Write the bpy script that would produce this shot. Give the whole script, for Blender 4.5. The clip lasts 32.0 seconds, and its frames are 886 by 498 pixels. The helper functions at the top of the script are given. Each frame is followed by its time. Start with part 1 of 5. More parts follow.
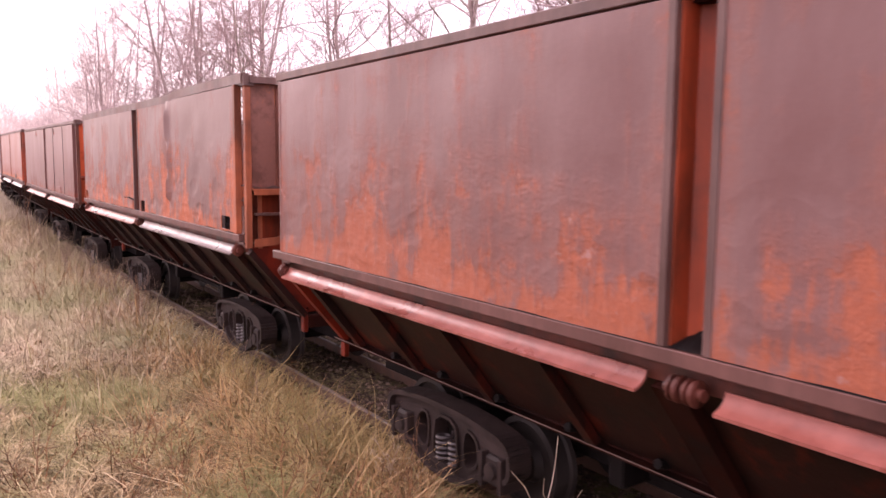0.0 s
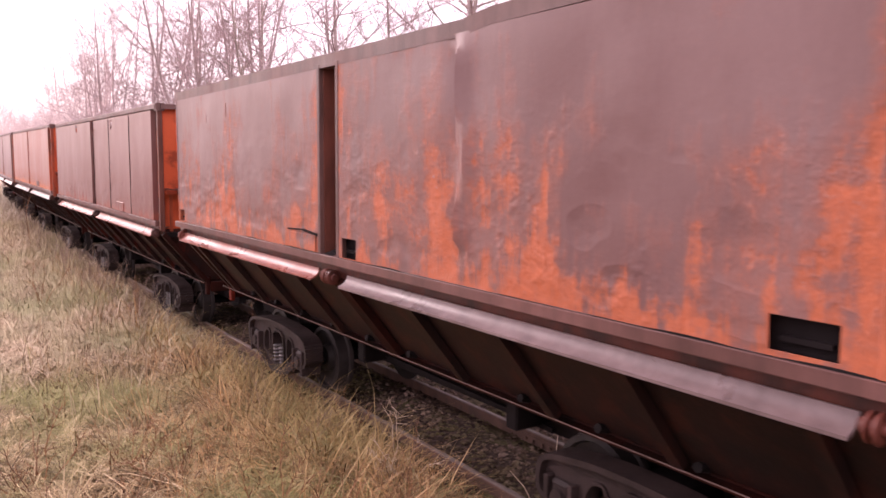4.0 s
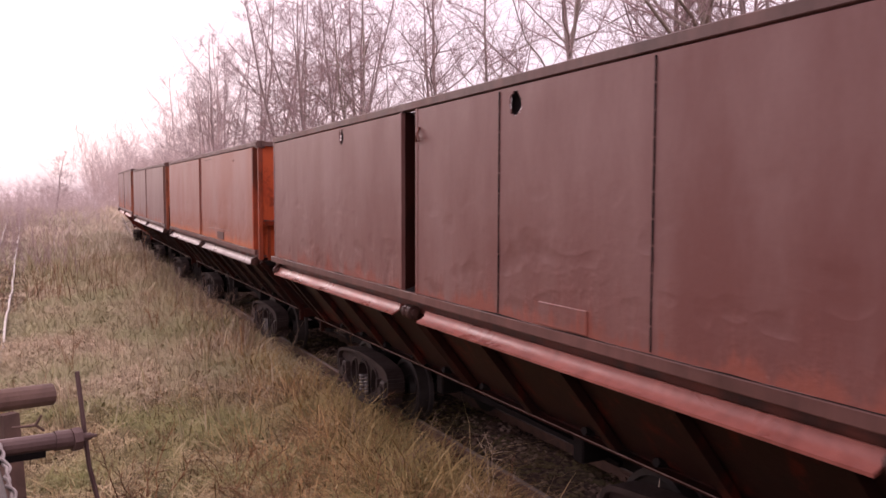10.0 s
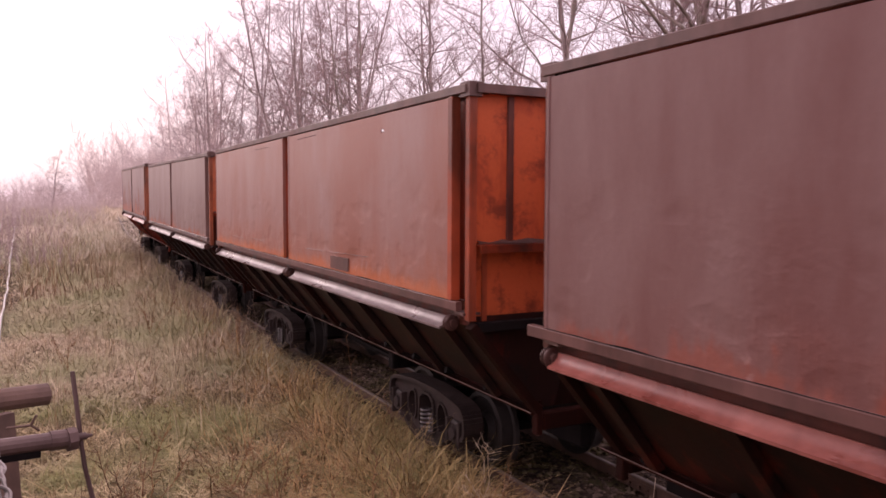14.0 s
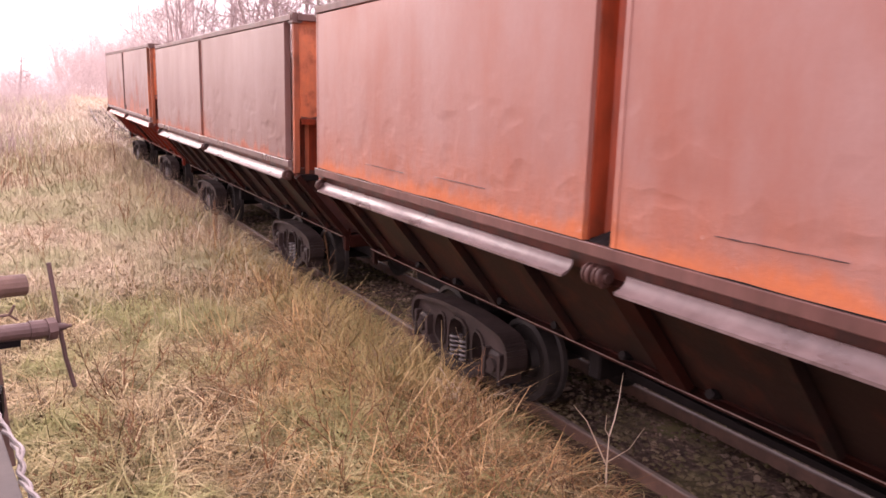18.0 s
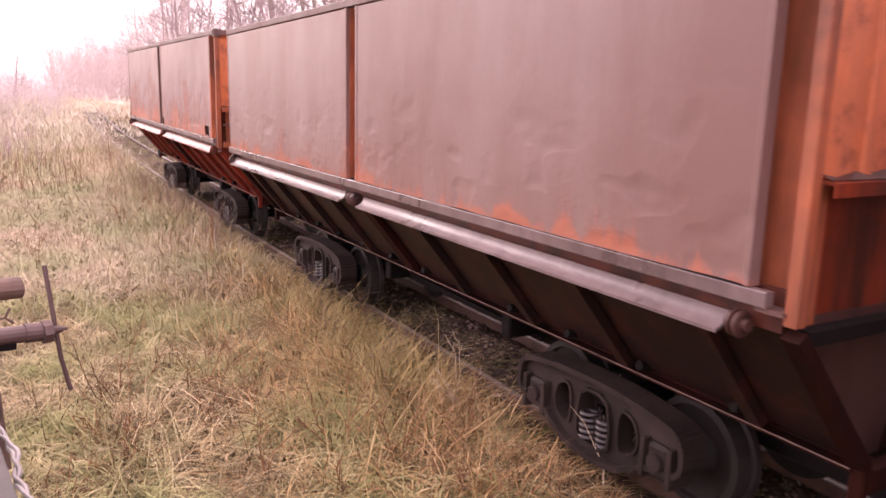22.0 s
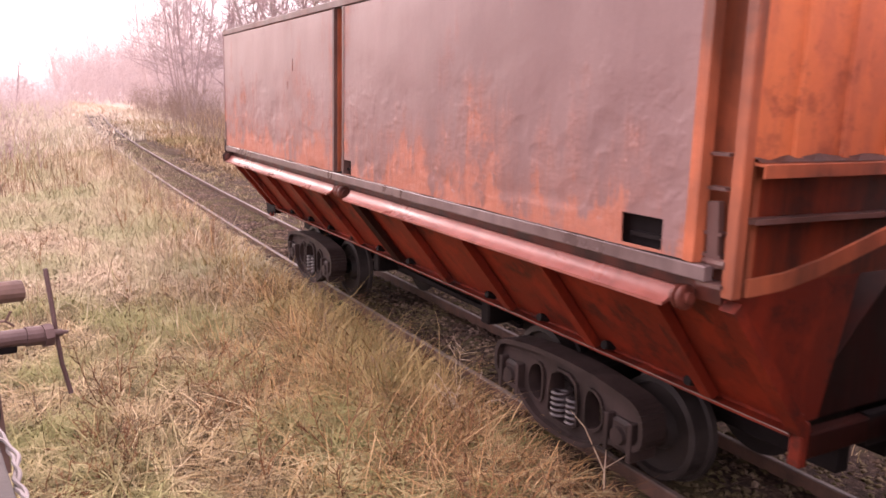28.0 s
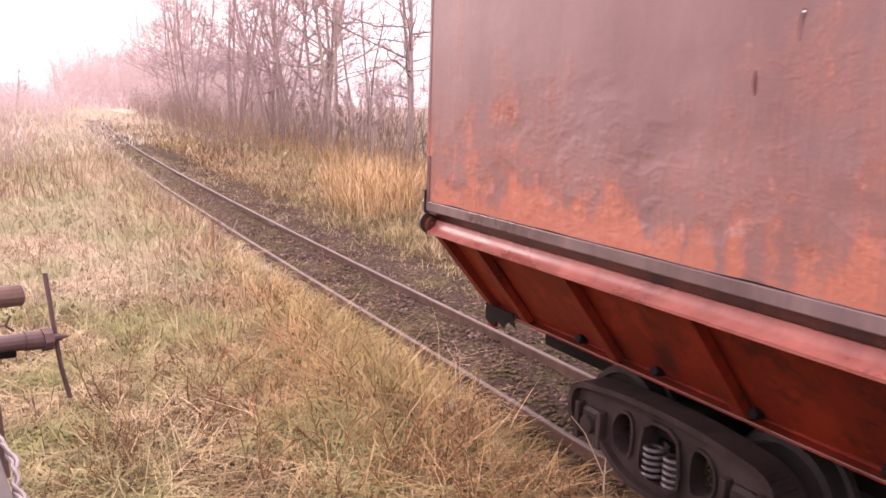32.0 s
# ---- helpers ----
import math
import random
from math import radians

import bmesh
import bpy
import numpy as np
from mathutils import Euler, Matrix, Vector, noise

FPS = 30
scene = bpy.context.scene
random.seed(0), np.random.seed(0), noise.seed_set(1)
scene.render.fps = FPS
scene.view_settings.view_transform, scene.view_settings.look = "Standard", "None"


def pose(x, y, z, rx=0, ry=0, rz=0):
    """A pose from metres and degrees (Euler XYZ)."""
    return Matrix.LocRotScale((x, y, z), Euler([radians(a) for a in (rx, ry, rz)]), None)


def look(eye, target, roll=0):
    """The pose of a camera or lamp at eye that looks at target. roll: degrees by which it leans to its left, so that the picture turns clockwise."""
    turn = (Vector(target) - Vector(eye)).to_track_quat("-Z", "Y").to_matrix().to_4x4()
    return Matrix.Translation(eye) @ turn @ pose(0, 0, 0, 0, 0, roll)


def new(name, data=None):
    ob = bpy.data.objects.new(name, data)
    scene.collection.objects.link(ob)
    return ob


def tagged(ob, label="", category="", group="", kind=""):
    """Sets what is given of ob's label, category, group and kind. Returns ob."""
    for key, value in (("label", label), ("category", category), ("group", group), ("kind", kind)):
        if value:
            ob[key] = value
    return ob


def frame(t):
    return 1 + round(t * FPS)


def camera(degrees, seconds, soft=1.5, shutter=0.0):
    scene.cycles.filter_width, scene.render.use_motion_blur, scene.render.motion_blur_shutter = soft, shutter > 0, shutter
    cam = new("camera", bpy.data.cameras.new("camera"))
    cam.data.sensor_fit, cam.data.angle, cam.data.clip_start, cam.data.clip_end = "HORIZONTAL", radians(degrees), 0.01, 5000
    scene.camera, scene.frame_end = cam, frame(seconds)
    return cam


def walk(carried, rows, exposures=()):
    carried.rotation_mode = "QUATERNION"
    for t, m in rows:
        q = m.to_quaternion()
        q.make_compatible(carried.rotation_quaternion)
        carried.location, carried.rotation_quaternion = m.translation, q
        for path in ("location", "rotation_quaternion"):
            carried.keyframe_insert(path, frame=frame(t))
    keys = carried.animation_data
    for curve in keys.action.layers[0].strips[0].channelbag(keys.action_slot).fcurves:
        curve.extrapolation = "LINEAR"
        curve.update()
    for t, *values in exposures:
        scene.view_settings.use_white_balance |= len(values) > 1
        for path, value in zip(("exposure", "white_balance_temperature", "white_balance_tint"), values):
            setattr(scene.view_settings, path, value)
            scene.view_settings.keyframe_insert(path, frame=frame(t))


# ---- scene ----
# ---- camera: stands on its own wagon beside the line and turns ----
EYE = 1.93          # metres over the rail heads
PATH = [
    (0, 83.79, -0.52, -34.29), (0.5, 83.80, -0.58, -34.36), (1, 83.80, -0.57, -34.42), (1.5, 83.73, -0.56, -34.42), (2, 83.71, -0.48, -34.40),
    (2.5, 83.80, -0.57, -34.42), (3, 83.80, -0.56, -34.47), (3.5, 83.81, -0.50, -34.41), (5.5, 84.11, 0.03, -33.14), (6, 85.18, 0.01, -30.57),
    (6.5, 85.64, 0.16, -28.21), (7, 86.04, 0.08, -26.40), (7.5, 86.14, -0.11, -26.78), (8, 86.18, 0.02, -26.90), (8.5, 86.19, -0.00, -27.03),
    (9, 86.13, 0.01, -26.97), (9.5, 86.18, -0.03, -27.07), (10, 86.27, -0.10, -27.16), (10.5, 86.30, -0.10, -27.16), (11, 86.34, -0.06, -27.15),
    (11.5, 86.39, -0.15, -27.27), (12, 86.38, -0.11, -27.30), (12.5, 86.31, -0.05, -27.26), (13, 86.30, -0.12, -27.35), (13.5, 86.26, -0.11, -27.28),
    (14, 86.27, -0.18, -27.43), (14.5, 85.79, -0.03, -27.41), (15, 81.97, 0.10, -27.82), (15.5, 79.10, -0.41, -28.25), (17.5, 78.53, -1.44, -28.90),
    (18, 78.71, -1.45, -28.89), (18.5, 78.80, -1.37, -28.90), (19, 78.89, -1.46, -28.93), (19.5, 78.99, -1.49, -28.95), (20, 78.98, -1.40, -29.07),
    (20.5, 78.98, -1.41, -29.13), (21, 78.97, -1.43, -29.10), (21.5, 78.90, -1.36, -29.20), (22, 78.83, -1.34, -29.17), (22.5, 78.91, -1.42, -29.11),
    (23, 78.95, -1.34, -29.07), (23.5, 79.05, -1.41, -29.15), (24, 79.06, -1.28, -29.13), (24.5, 79.11, -1.38, -29.15), (25, 79.12, -1.45, -29.24),
    (25.5, 79.14, -1.37, -29.27), (27.5, 79.13, -1.41, -29.05), (28, 79.15, -1.47, -29.08), (28.5, 79.16, -1.48, -29.02), (29, 79.08, -1.47, -29.08),
    (29.5, 79.02, -1.35, -29.03), (30, 79.02, -1.56, -29.01), (30.5, 78.97, -1.57, -28.94), (31, 78.90, -1.55, -29.04), (31.5, 79.27, -1.53, -28.99),
    (32, 79.50, -1.51, -29.09),
]
RUN = [
    (0, 1.71), (1, 3.00), (2, 4.30), (3, 5.55), (5.5, 8.67), (6, 9.29), (7, 10.50),
    (8, 11.72), (9, 12.95), (10, 14.19), (11, 15.43), (12, 16.65), (13, 17.90), (14, 19.17),
    (15, 20.42), (18, 24.12), (19, 25.35), (20, 26.64), (21, 27.89), (22, 29.15), (23, 30.40),
    (24, 31.64), (25, 32.85), (28, 36.63), (29, 37.85), (30, 39.08), (31, 40.30), (32, 41.46),
]
cam = camera(60.0, 32.0, soft=1.6, shutter=0.35)
walk(cam, [(t, pose(0, 0, EYE, rx, ry, rz)) for t, rx, ry, rz in PATH],
     exposures=[(0, 1.0, 6600, 35), (5.5, 0.98, 6600, 35), (7, 0.12, 6700, 35.5), (14.3, 0.12, 6700, 35.5),
                (15.0, 0.28, 6700, 34), (17.3, 1.20, 6620, 32), (32, 1.20, 6670, 31)])

# ---- world and sun: bright overcast, low sun behind thin fog ----
SUN_AZ, SUN_EL = radians(-14), radians(24)
world = bpy.data.worlds.new("overcast")
scene.world = world
world.use_nodes = True
wn, wl = world.node_tree.nodes, world.node_tree.links
wn.clear()
sky = wn.new("ShaderNodeTexSky")
sky.sky_type, sky.sun_disc = "NISHITA", False
sky.sun_elevation, sky.sun_rotation = SUN_EL, SUN_AZ
sky.dust_density, sky.air_density = 4.0, 1.0
sky_gain = wn.new("ShaderNodeVectorMath")
sky_gain.operation = "SCALE"
sky_gain.inputs["Scale"].default_value = 0.10
cloud = wn.new("ShaderNodeMix")
cloud.data_type = "RGBA"
cloud.inputs[0].default_value = 0.82
# cloud cover: brighter overhead than at the horizon
up = wn.new("ShaderNodeSeparateXYZ")
wl.new(wn.new("ShaderNodeTexCoord").outputs["Generated"], up.inputs[0])
dome = wn.new("ShaderNodeValToRGB")
dome.color_ramp.elements[0].position, dome.color_ramp.elements[0].color = 0.0, (0.98, 0.92, 0.955, 1)
dome.color_ramp.elements[1].position, dome.color_ramp.elements[1].color = 1.0, (1.75, 1.62, 1.66, 1)
wl.new(up.outputs[2], dome.inputs[0])
wl.new(dome.outputs[0], cloud.inputs[7])
back = wn.new("ShaderNodeBackground")
back.inputs[1].default_value = 1.0
wout = wn.new("ShaderNodeOutputWorld")
wl.new(sky.outputs[0], sky_gain.inputs[0])
wl.new(sky_gain.outputs[0], cloud.inputs[6])
wl.new(cloud.outputs[2], back.inputs[0])
wl.new(back.outputs[0], wout.inputs[0])
sun_data = bpy.data.lights.new("sun", "SUN")
sun_data.energy, sun_data.angle, sun_data.color = 0.6, radians(25), (1.0, 0.93, 0.86)
sun = new("sun", sun_data)
sun.matrix_world = look((0, 0, 30), (-30 * math.sin(SUN_AZ) / math.tan(SUN_EL), -30 * math.cos(SUN_AZ) / math.tan(SUN_EL), 0))


# ---- materials ----
def material(name, rough=0.6, metal=0.0, spec=0.5):
    m = bpy.data.materials.new(name)
    m.use_nodes = True
    b = m.node_tree.nodes["Principled BSDF"]
    b.inputs["Roughness"].default_value = rough
    b.inputs["Metallic"].default_value = metal
    b.inputs["Specular IOR Level"].default_value = spec
    return m, m.node_tree.nodes, m.node_tree.links, b


def coords(n, l, scale=(1, 1, 1), kind="Object", offset=(0, 0, 0)):
    tc = n.new("ShaderNodeTexCoord")
    mp = n.new("ShaderNodeMapping")
    mp.inputs["Scale"].default_value = scale
    mp.inputs["Location"].default_value = offset
    l.new(tc.outputs[kind], mp.inputs[0])
    return mp.outputs[0]


def noise_tex(n, l, vec, scale, detail=6.0, rough=0.6, distort=0.0):
    t = n.new("ShaderNodeTexNoise")
    t.inputs["Scale"].default_value, t.inputs["Detail"].default_value = scale, detail
    t.inputs["Roughness"].default_value, t.inputs["Distortion"].default_value = rough, distort
    l.new(vec, t.inputs["Vector"])
    return t.outputs[0]


def ramp(n, l, src, stops):
    r = n.new("ShaderNodeValToRGB")
    els = r.color_ramp.elements
    while len(els) < len(stops):
        els.new(0.5)
    for e, (p, c) in zip(els, stops):
        e.position = p
        e.color = (*c, 1) if len(c) == 3 else c
    l.new(src, r.inputs[0])
    return r.outputs[0]


def grey(v):
    return (v, v, v)


def mixed(n, l, fac, a, b, mode="MIX"):
    m = n.new("ShaderNodeMix")
    m.data_type, m.blend_type = "RGBA", mode
    for sock, v in ((m.inputs[0], fac), (m.inputs[6], a), (m.inputs[7], b)):
        if isinstance(v, (int, float)):
            sock.default_value = v
        elif isinstance(v, tuple):
            sock.default_value = (*v, 1)
        else:
            l.new(v, sock)
    return m.outputs[2]


def math_node(n, l, op, a, b=0.0, clamp=False):
    m = n.new("ShaderNodeMath")
    m.operation, m.use_clamp = op, clamp
    for sock, v in zip(m.inputs, (a, b)):
        if isinstance(v, (int, float)):
            sock.default_value = v
        else:
            l.new(v, sock)
    return m.outputs[0]


def bump(n, l, b, height, strength, dist=0.01):
    bp = n.new("ShaderNodeBump")
    bp.inputs["Strength"].default_value, bp.inputs["Distance"].default_value = strength, dist
    l.new(height, bp.inputs["Height"])
    l.new(bp.outputs[0], b.inputs["Normal"])


def panel_paint(name, paint, pale, rust, low, patches, ragged, seed, gap=0.0, edge=0.3, blisters=0.12):
    """Faded paint on sheet steel that rusts through from the lower edge. low: how high the rust reaches in metres;
    patches: how much of the rest is bare; ragged: how uneven the edge of the rust is; gap and edge: rust beside the gap of the doors."""
    m, n, l, b = material(name, 0.5, 0.0, 0.4)
    v = coords(n, l, offset=(seed * 3.1, seed * 7.7, seed))
    sep = n.new("ShaderNodeSeparateXYZ")
    l.new(coords(n, l), sep.inputs[0])
    blot = noise_tex(n, l, v, 2.1, 12, 0.66)
    wide = noise_tex(n, l, v, 0.8, 3, 0.5)
    streak = noise_tex(n, l, coords(n, l, (2, 9.0, 0.8), offset=(seed, seed * 2, 0)), 1.0, 7, 0.65)
    fine = noise_tex(n, l, v, 34, 6, 0.7)
    chips = noise_tex(n, l, v, 9, 10, 0.72)
    dents = noise_tex(n, l, coords(n, l, (1, 4.2, 6.0), offset=(seed * 2.3, seed * 1.7, seed * 4.1)), 1.0, 1.5, 0.4)
    pits = ramp(n, l, dents, [(0.545, grey(0)), (0.84, grey(1))])
    low_part = n.new("ShaderNodeMapRange")
    l.new(sep.outputs[2], low_part.inputs[0])
    for q, val in zip((1, 2, 3, 4), (1.45, 2.20, 1.0, 0.10)):
        low_part.inputs[q].default_value = val
    pits = math_node(n, l, "MULTIPLY", pits, low_part.outputs[0])
    mid = lambda x, g: math_node(n, l, "MULTIPLY", math_node(n, l, "SUBTRACT", x, 0.5), g * ragged)
    fall = math_node(n, l, "MULTIPLY", math_node(n, l, "SUBTRACT", sep.outputs[2], 1.30 + low), -1.0 / low)
    fall = math_node(n, l, "MAXIMUM", fall, -0.9)
    k = math_node(n, l, "ADD", mid(blot, 1.7), mid(streak, 1.1))
    k = math_node(n, l, "ADD", k, mid(wide, 1.1))
    k = math_node(n, l, "ADD", k, math_node(n, l, "MULTIPLY", fall, 0.30))
    k = math_node(n, l, "ADD", k, patches)
    beside = math_node(n, l, "ABSOLUTE", math_node(n, l, "SUBTRACT", sep.outputs[1], gap))
    beside = math_node(n, l, "SUBTRACT", 1.0, math_node(n, l, "MULTIPLY", math_node(n, l, "SUBTRACT", beside, 0.10), 6.5), True)
    k = math_node(n, l, "ADD", k, math_node(n, l, "MULTIPLY", beside, edge))
    # thin reddish wear over the paint, full rust in its midst, bright orange along the foot
    wear = math_node(n, l, "ADD", math_node(n, l, "MULTIPLY", k, 2.6), 0.45, True)
    wear = math_node(n, l, "MULTIPLY", wear, ramp(n, l, chips, [(0.36, grey(0.25)), (0.60, grey(0.85))]))
    bare = math_node(n, l, "MULTIPLY", math_node(n, l, "ADD", math_node(n, l, "SUBTRACT", k, 0.16), mid(chips, 1.3)), 4.2, True)
    foot = math_node(n, l, "ADD", fall, math_node(n, l, "ADD", mid(blot, 3.2), mid(streak, 2.0)))
    foot = ramp(n, l, foot, [(0.52, grey(0)), (0.80, grey(0.85))])
    tone = noise_tex(n, l, coords(n, l, (1, 0.9, 0.30), offset=(seed, 0, seed)), 1.6, 6, 0.6)
    base = mixed(n, l, ramp(n, l, tone, [(0.38, grey(0)), (0.63, grey(1))]), paint, pale)
    base = mixed(n, l, math_node(n, l, "MULTIPLY", pits, 0.22), base, tuple(c * 0.6 for c in paint))
    base = mixed(n, l, math_node(n, l, "MULTIPLY", fine, 0.30), base, tuple(c * 0.6 for c in paint))
    brown = tuple(0.45 * p + 0.45 * r for p, r in zip(paint, rust))
    c = mixed(n, l, wear, base, brown)
    rusty = ramp(n, l, noise_tex(n, l, v, 6.5, 10, 0.7), [(0.34, tuple(x * 0.40 for x in rust)), (0.48, rust), (0.60, brown), (0.70, tuple(min(1, x * 1.1 + 0.05) for x in rust))])
    c = mixed(n, l, math_node(n, l, "MULTIPLY", bare, 0.8), c, rusty)
    c = mixed(n, l, foot, c, mixed(n, l, ramp(n, l, fine, [(0.40, grey(0)), (0.7, grey(0.5))]), rust, brown))
    flake = math_node(n, l, "MULTIPLY", ramp(n, l, chips, [(0.62, grey(0)), (0.68, grey(0.8))]), wear)
    c = mixed(n, l, flake, c, tuple(min(1, p * 1.35 + 0.05) for p in pale))
    l.new(c, b.inputs["Base Color"])
    l.new(ramp(n, l, wear, [(0, grey(0.40)), (1, grey(0.68))]), b.inputs["Roughness"])
    h = math_node(n, l, "ADD", math_node(n, l, "MULTIPLY", bare, -0.25), math_node(n, l, "MULTIPLY", fine, 0.07))
    h = math_node(n, l, "ADD", h, math_node(n, l, "MULTIPLY", pits, -0.75 * max(ragged, 0.85)))
    blister = noise_tex(n, l, coords(n, l, (1, 10, 13), offset=(seed, seed * 2.7, seed * 1.9)), 1.0, 2.0, 0.5)
    blister = math_node(n, l, "MULTIPLY", ramp(n, l, blister, [(0.50, grey(0)), (0.74, grey(1))]), low_part.outputs[0])
    blister = math_node(n, l, "MULTIPLY", blister, ramp(n, l, noise_tex(n, l, coords(n, l, offset=(seed * 4, 3, seed)), 1.3, 3, 0.5), [(0.47, grey(0)), (0.62, grey(1))]))
    h = math_node(n, l, "ADD", h, math_node(n, l, "MULTIPLY", blister, blisters))
    h = math_node(n, l, "ADD", h, math_node(n, l, "MULTIPLY", math_node(n, l, "MULTIPLY", chips, wear), 0.4))
    bump(n, l, b, h, 0.5, 0.022)
    return m


def streaked(name, paint, rust, dark, amount, seed):
    """End sheets: old paint with orange rust running down it in ragged streaks and dark grime at the top."""
    m, n, l, b = material(name, 0.6, 0.0, 0.25)
    run = noise_tex(n, l, coords(n, l, (4.0, 4.0, 0.9), offset=(seed, seed, 0)), 1.3, 8, 0.68, 0.4)
    blot = noise_tex(n, l, coords(n, l, offset=(seed * 5, 0, seed)), 4.5, 8, 0.68)
    fine = noise_tex(n, l, coords(n, l), 40, 5, 0.7)
    k = math_node(n, l, "ADD", math_node(n, l, "MULTIPLY", run, 0.65), math_node(n, l, "MULTIPLY", blot, 0.45))
    c = mixed(n, l, ramp(n, l, k, [(0.60 - amount, grey(0)), (0.68 - amount, grey(0.9))]), paint, rust)
    c = mixed(n, l, ramp(n, l, blot, [(0.36, grey(0.75)), (0.47, grey(0))]), c, dark)
    c = mixed(n, l, math_node(n, l, "MULTIPLY", fine, 0.35), c, tuple(x * 0.5 for x in paint))
    l.new(c, b.inputs["Base Color"])
    bump(n, l, b, math_node(n, l, "ADD", blot, math_node(n, l, "MULTIPLY", fine, 0.3)), 0.4, 0.008)
    return m


def worn(name, colour, dark, rough=0.6, scale=2.0, metal=0.0, strength=0.3, spec=0.4):
    """Painted or rusty steel with dirt at two scales."""
    m, n, l, b = material(name, rough, metal, spec)
    v = coords(n, l)
    big = noise_tex(n, l, v, scale, 8, 0.62, 0.5)
    fine = noise_tex(n, l, v, scale * 18, 5, 0.7)
    streak = noise_tex(n, l, coords(n, l, (5, 5, 0.6)), 1.5, 5, 0.6)
    k = math_node(n, l, "ADD", math_node(n, l, "MULTIPLY", big, 0.6), math_node(n, l, "MULTIPLY", streak, 0.5))
    c = mixed(n, l, ramp(n, l, k, [(0.42, grey(1)), (0.66, grey(0))]), colour, dark)
    c = mixed(n, l, math_node(n, l, "MULTIPLY", fine, 0.4), c, tuple(x * 0.55 for x in colour))
    l.new(c, b.inputs["Base Color"])
    l.new(ramp(n, l, big, [(0.3, grey(max(0.05, rough - 0.15))), (0.7, grey(min(1, rough + 0.15)))]), b.inputs["Roughness"])
    bump(n, l, b, fine, strength, 0.004)
    return m


def plant(name, colours, rough=0.8, green=None, patch=0.5):
    """Stems and blades: the colour varies from blade to blade and by patches of the ground."""
    m, n, l, b = material(name, rough, 0.0, 0.15)
    g = n.new("ShaderNodeNewGeometry")
    k = len(colours)
    c = ramp(n, l, g.outputs["Random Per Island"], [((i + 0.5) / k, col) for i, col in enumerate(colours)])
    if green:
        v = coords(n, l)
        f = ramp(n, l, noise_tex(n, l, v, patch, 5, 0.62), [(0.435, grey(0)), (0.575, grey(0.78))])
        c = mixed(n, l, f, c, green)
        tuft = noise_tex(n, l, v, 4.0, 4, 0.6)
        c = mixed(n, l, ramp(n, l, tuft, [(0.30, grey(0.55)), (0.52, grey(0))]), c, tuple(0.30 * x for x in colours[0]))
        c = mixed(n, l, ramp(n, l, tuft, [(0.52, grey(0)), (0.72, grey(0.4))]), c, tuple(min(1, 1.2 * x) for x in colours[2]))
    l.new(c, b.inputs["Base Color"])
    return m


PAINTS = [
    panel_paint("paint_red_grey_rusting", (0.180, 0.084, 0.076), (0.24, 0.134, 0.124), (0.38, 0.100, 0.046), 0.50, 0.03, 1.0, 1, -0.10, 0.36),
    panel_paint("paint_maroon_blistered", (0.165, 0.080, 0.072), (0.22, 0.124, 0.114), (0.47, 0.115, 0.043), 0.60, -0.03, 1.1, 2, 0.04, 0.5, 0.34),
    panel_paint("paint_brown_grey_sound", (0.170, 0.062, 0.052), (0.240, 0.128, 0.115), (0.27, 0.075, 0.048), 0.22, -0.19, 0.75, 3, 0.0, 0.05),
    panel_paint("paint_pink_red_faded", (0.31, 0.112, 0.078), (0.345, 0.190, 0.165), (0.52, 0.140, 0.045), 0.27, -0.05, 0.24, 4, 0.08, 0.12),
    panel_paint("paint_grey_pink_faded", (0.205, 0.108, 0.094), (0.268, 0.172, 0.156), (0.40, 0.12, 0.065), 0.22, -0.18, 0.7, 5, 0.06, 0.22),
    panel_paint("paint_grey_red_peeling", (0.195, 0.102, 0.095), (0.265, 0.153, 0.142), (0.42, 0.140, 0.082), 0.44, -0.03, 1.0, 6, 0.06, 0.4, 0.30),
]
END_SHEETS = [
    streaked("end_red_grime", (0.24, 0.075, 0.05), (0.40, 0.09, 0.032), (0.09, 0.035, 0.026), 0.05, 1),
    streaked("end_mauve_orange_streaks", (0.24, 0.105, 0.082), (0.52, 0.145, 0.050), (0.11, 0.045, 0.034), 0.055, 2),
    streaked("end_red_oxide", (0.42, 0.070, 0.024), (0.60, 0.105, 0.034), (0.16, 0.030, 0.015), 0.14, 3),
    streaked("end_bright_red_oxide", (0.46, 0.080, 0.028), (0.62, 0.12, 0.038), (0.14, 0.03, 0.016), 0.14, 4),
    streaked("end_faded_orange", (0.52, 0.17, 0.085), (0.66, 0.20, 0.085), (0.20, 0.06, 0.035), 0.10, 5),
    streaked("end_faded_orange_streaks", (0.56, 0.165, 0.075), (0.70, 0.21, 0.080), (0.26, 0.075, 0.042), 0.12, 6),
]
REDS = [worn("red_oxide_paint", (0.50, 0.085, 0.028), (0.10, 0.028, 0.016), 0.5), worn("faded_orange_oxide_paint", (0.82, 0.26, 0.11), (0.28, 0.085, 0.045), 0.55)]
RED = REDS[0]
SLOPE = streaked("oily_red_paint", (0.16, 0.017, 0.006), (0.24, 0.025, 0.008), (0.018, 0.007, 0.005), 0.05, 7)
# SLOPE_MID and SLOPE_BROWN: oil stains, with underside shade darkened into the paint.
SLOPE_MID = streaked("shade_darkened_slope_red", (0.022, 0.005, 0.003), (0.085, 0.010, 0.004), (0.007, 0.004, 0.003), 0.02, 9)
SLOPE_BROWN = streaked("oily_brown_shade_dark", (0.022, 0.008, 0.006), (0.050, 0.013, 0.008), (0.010, 0.006, 0.005), 0.05, 8)
END_LOW = worn("stained_red_paint", (0.33, 0.048, 0.015), (0.03, 0.012, 0.009), 0.6, 1.6, spec=0.2)
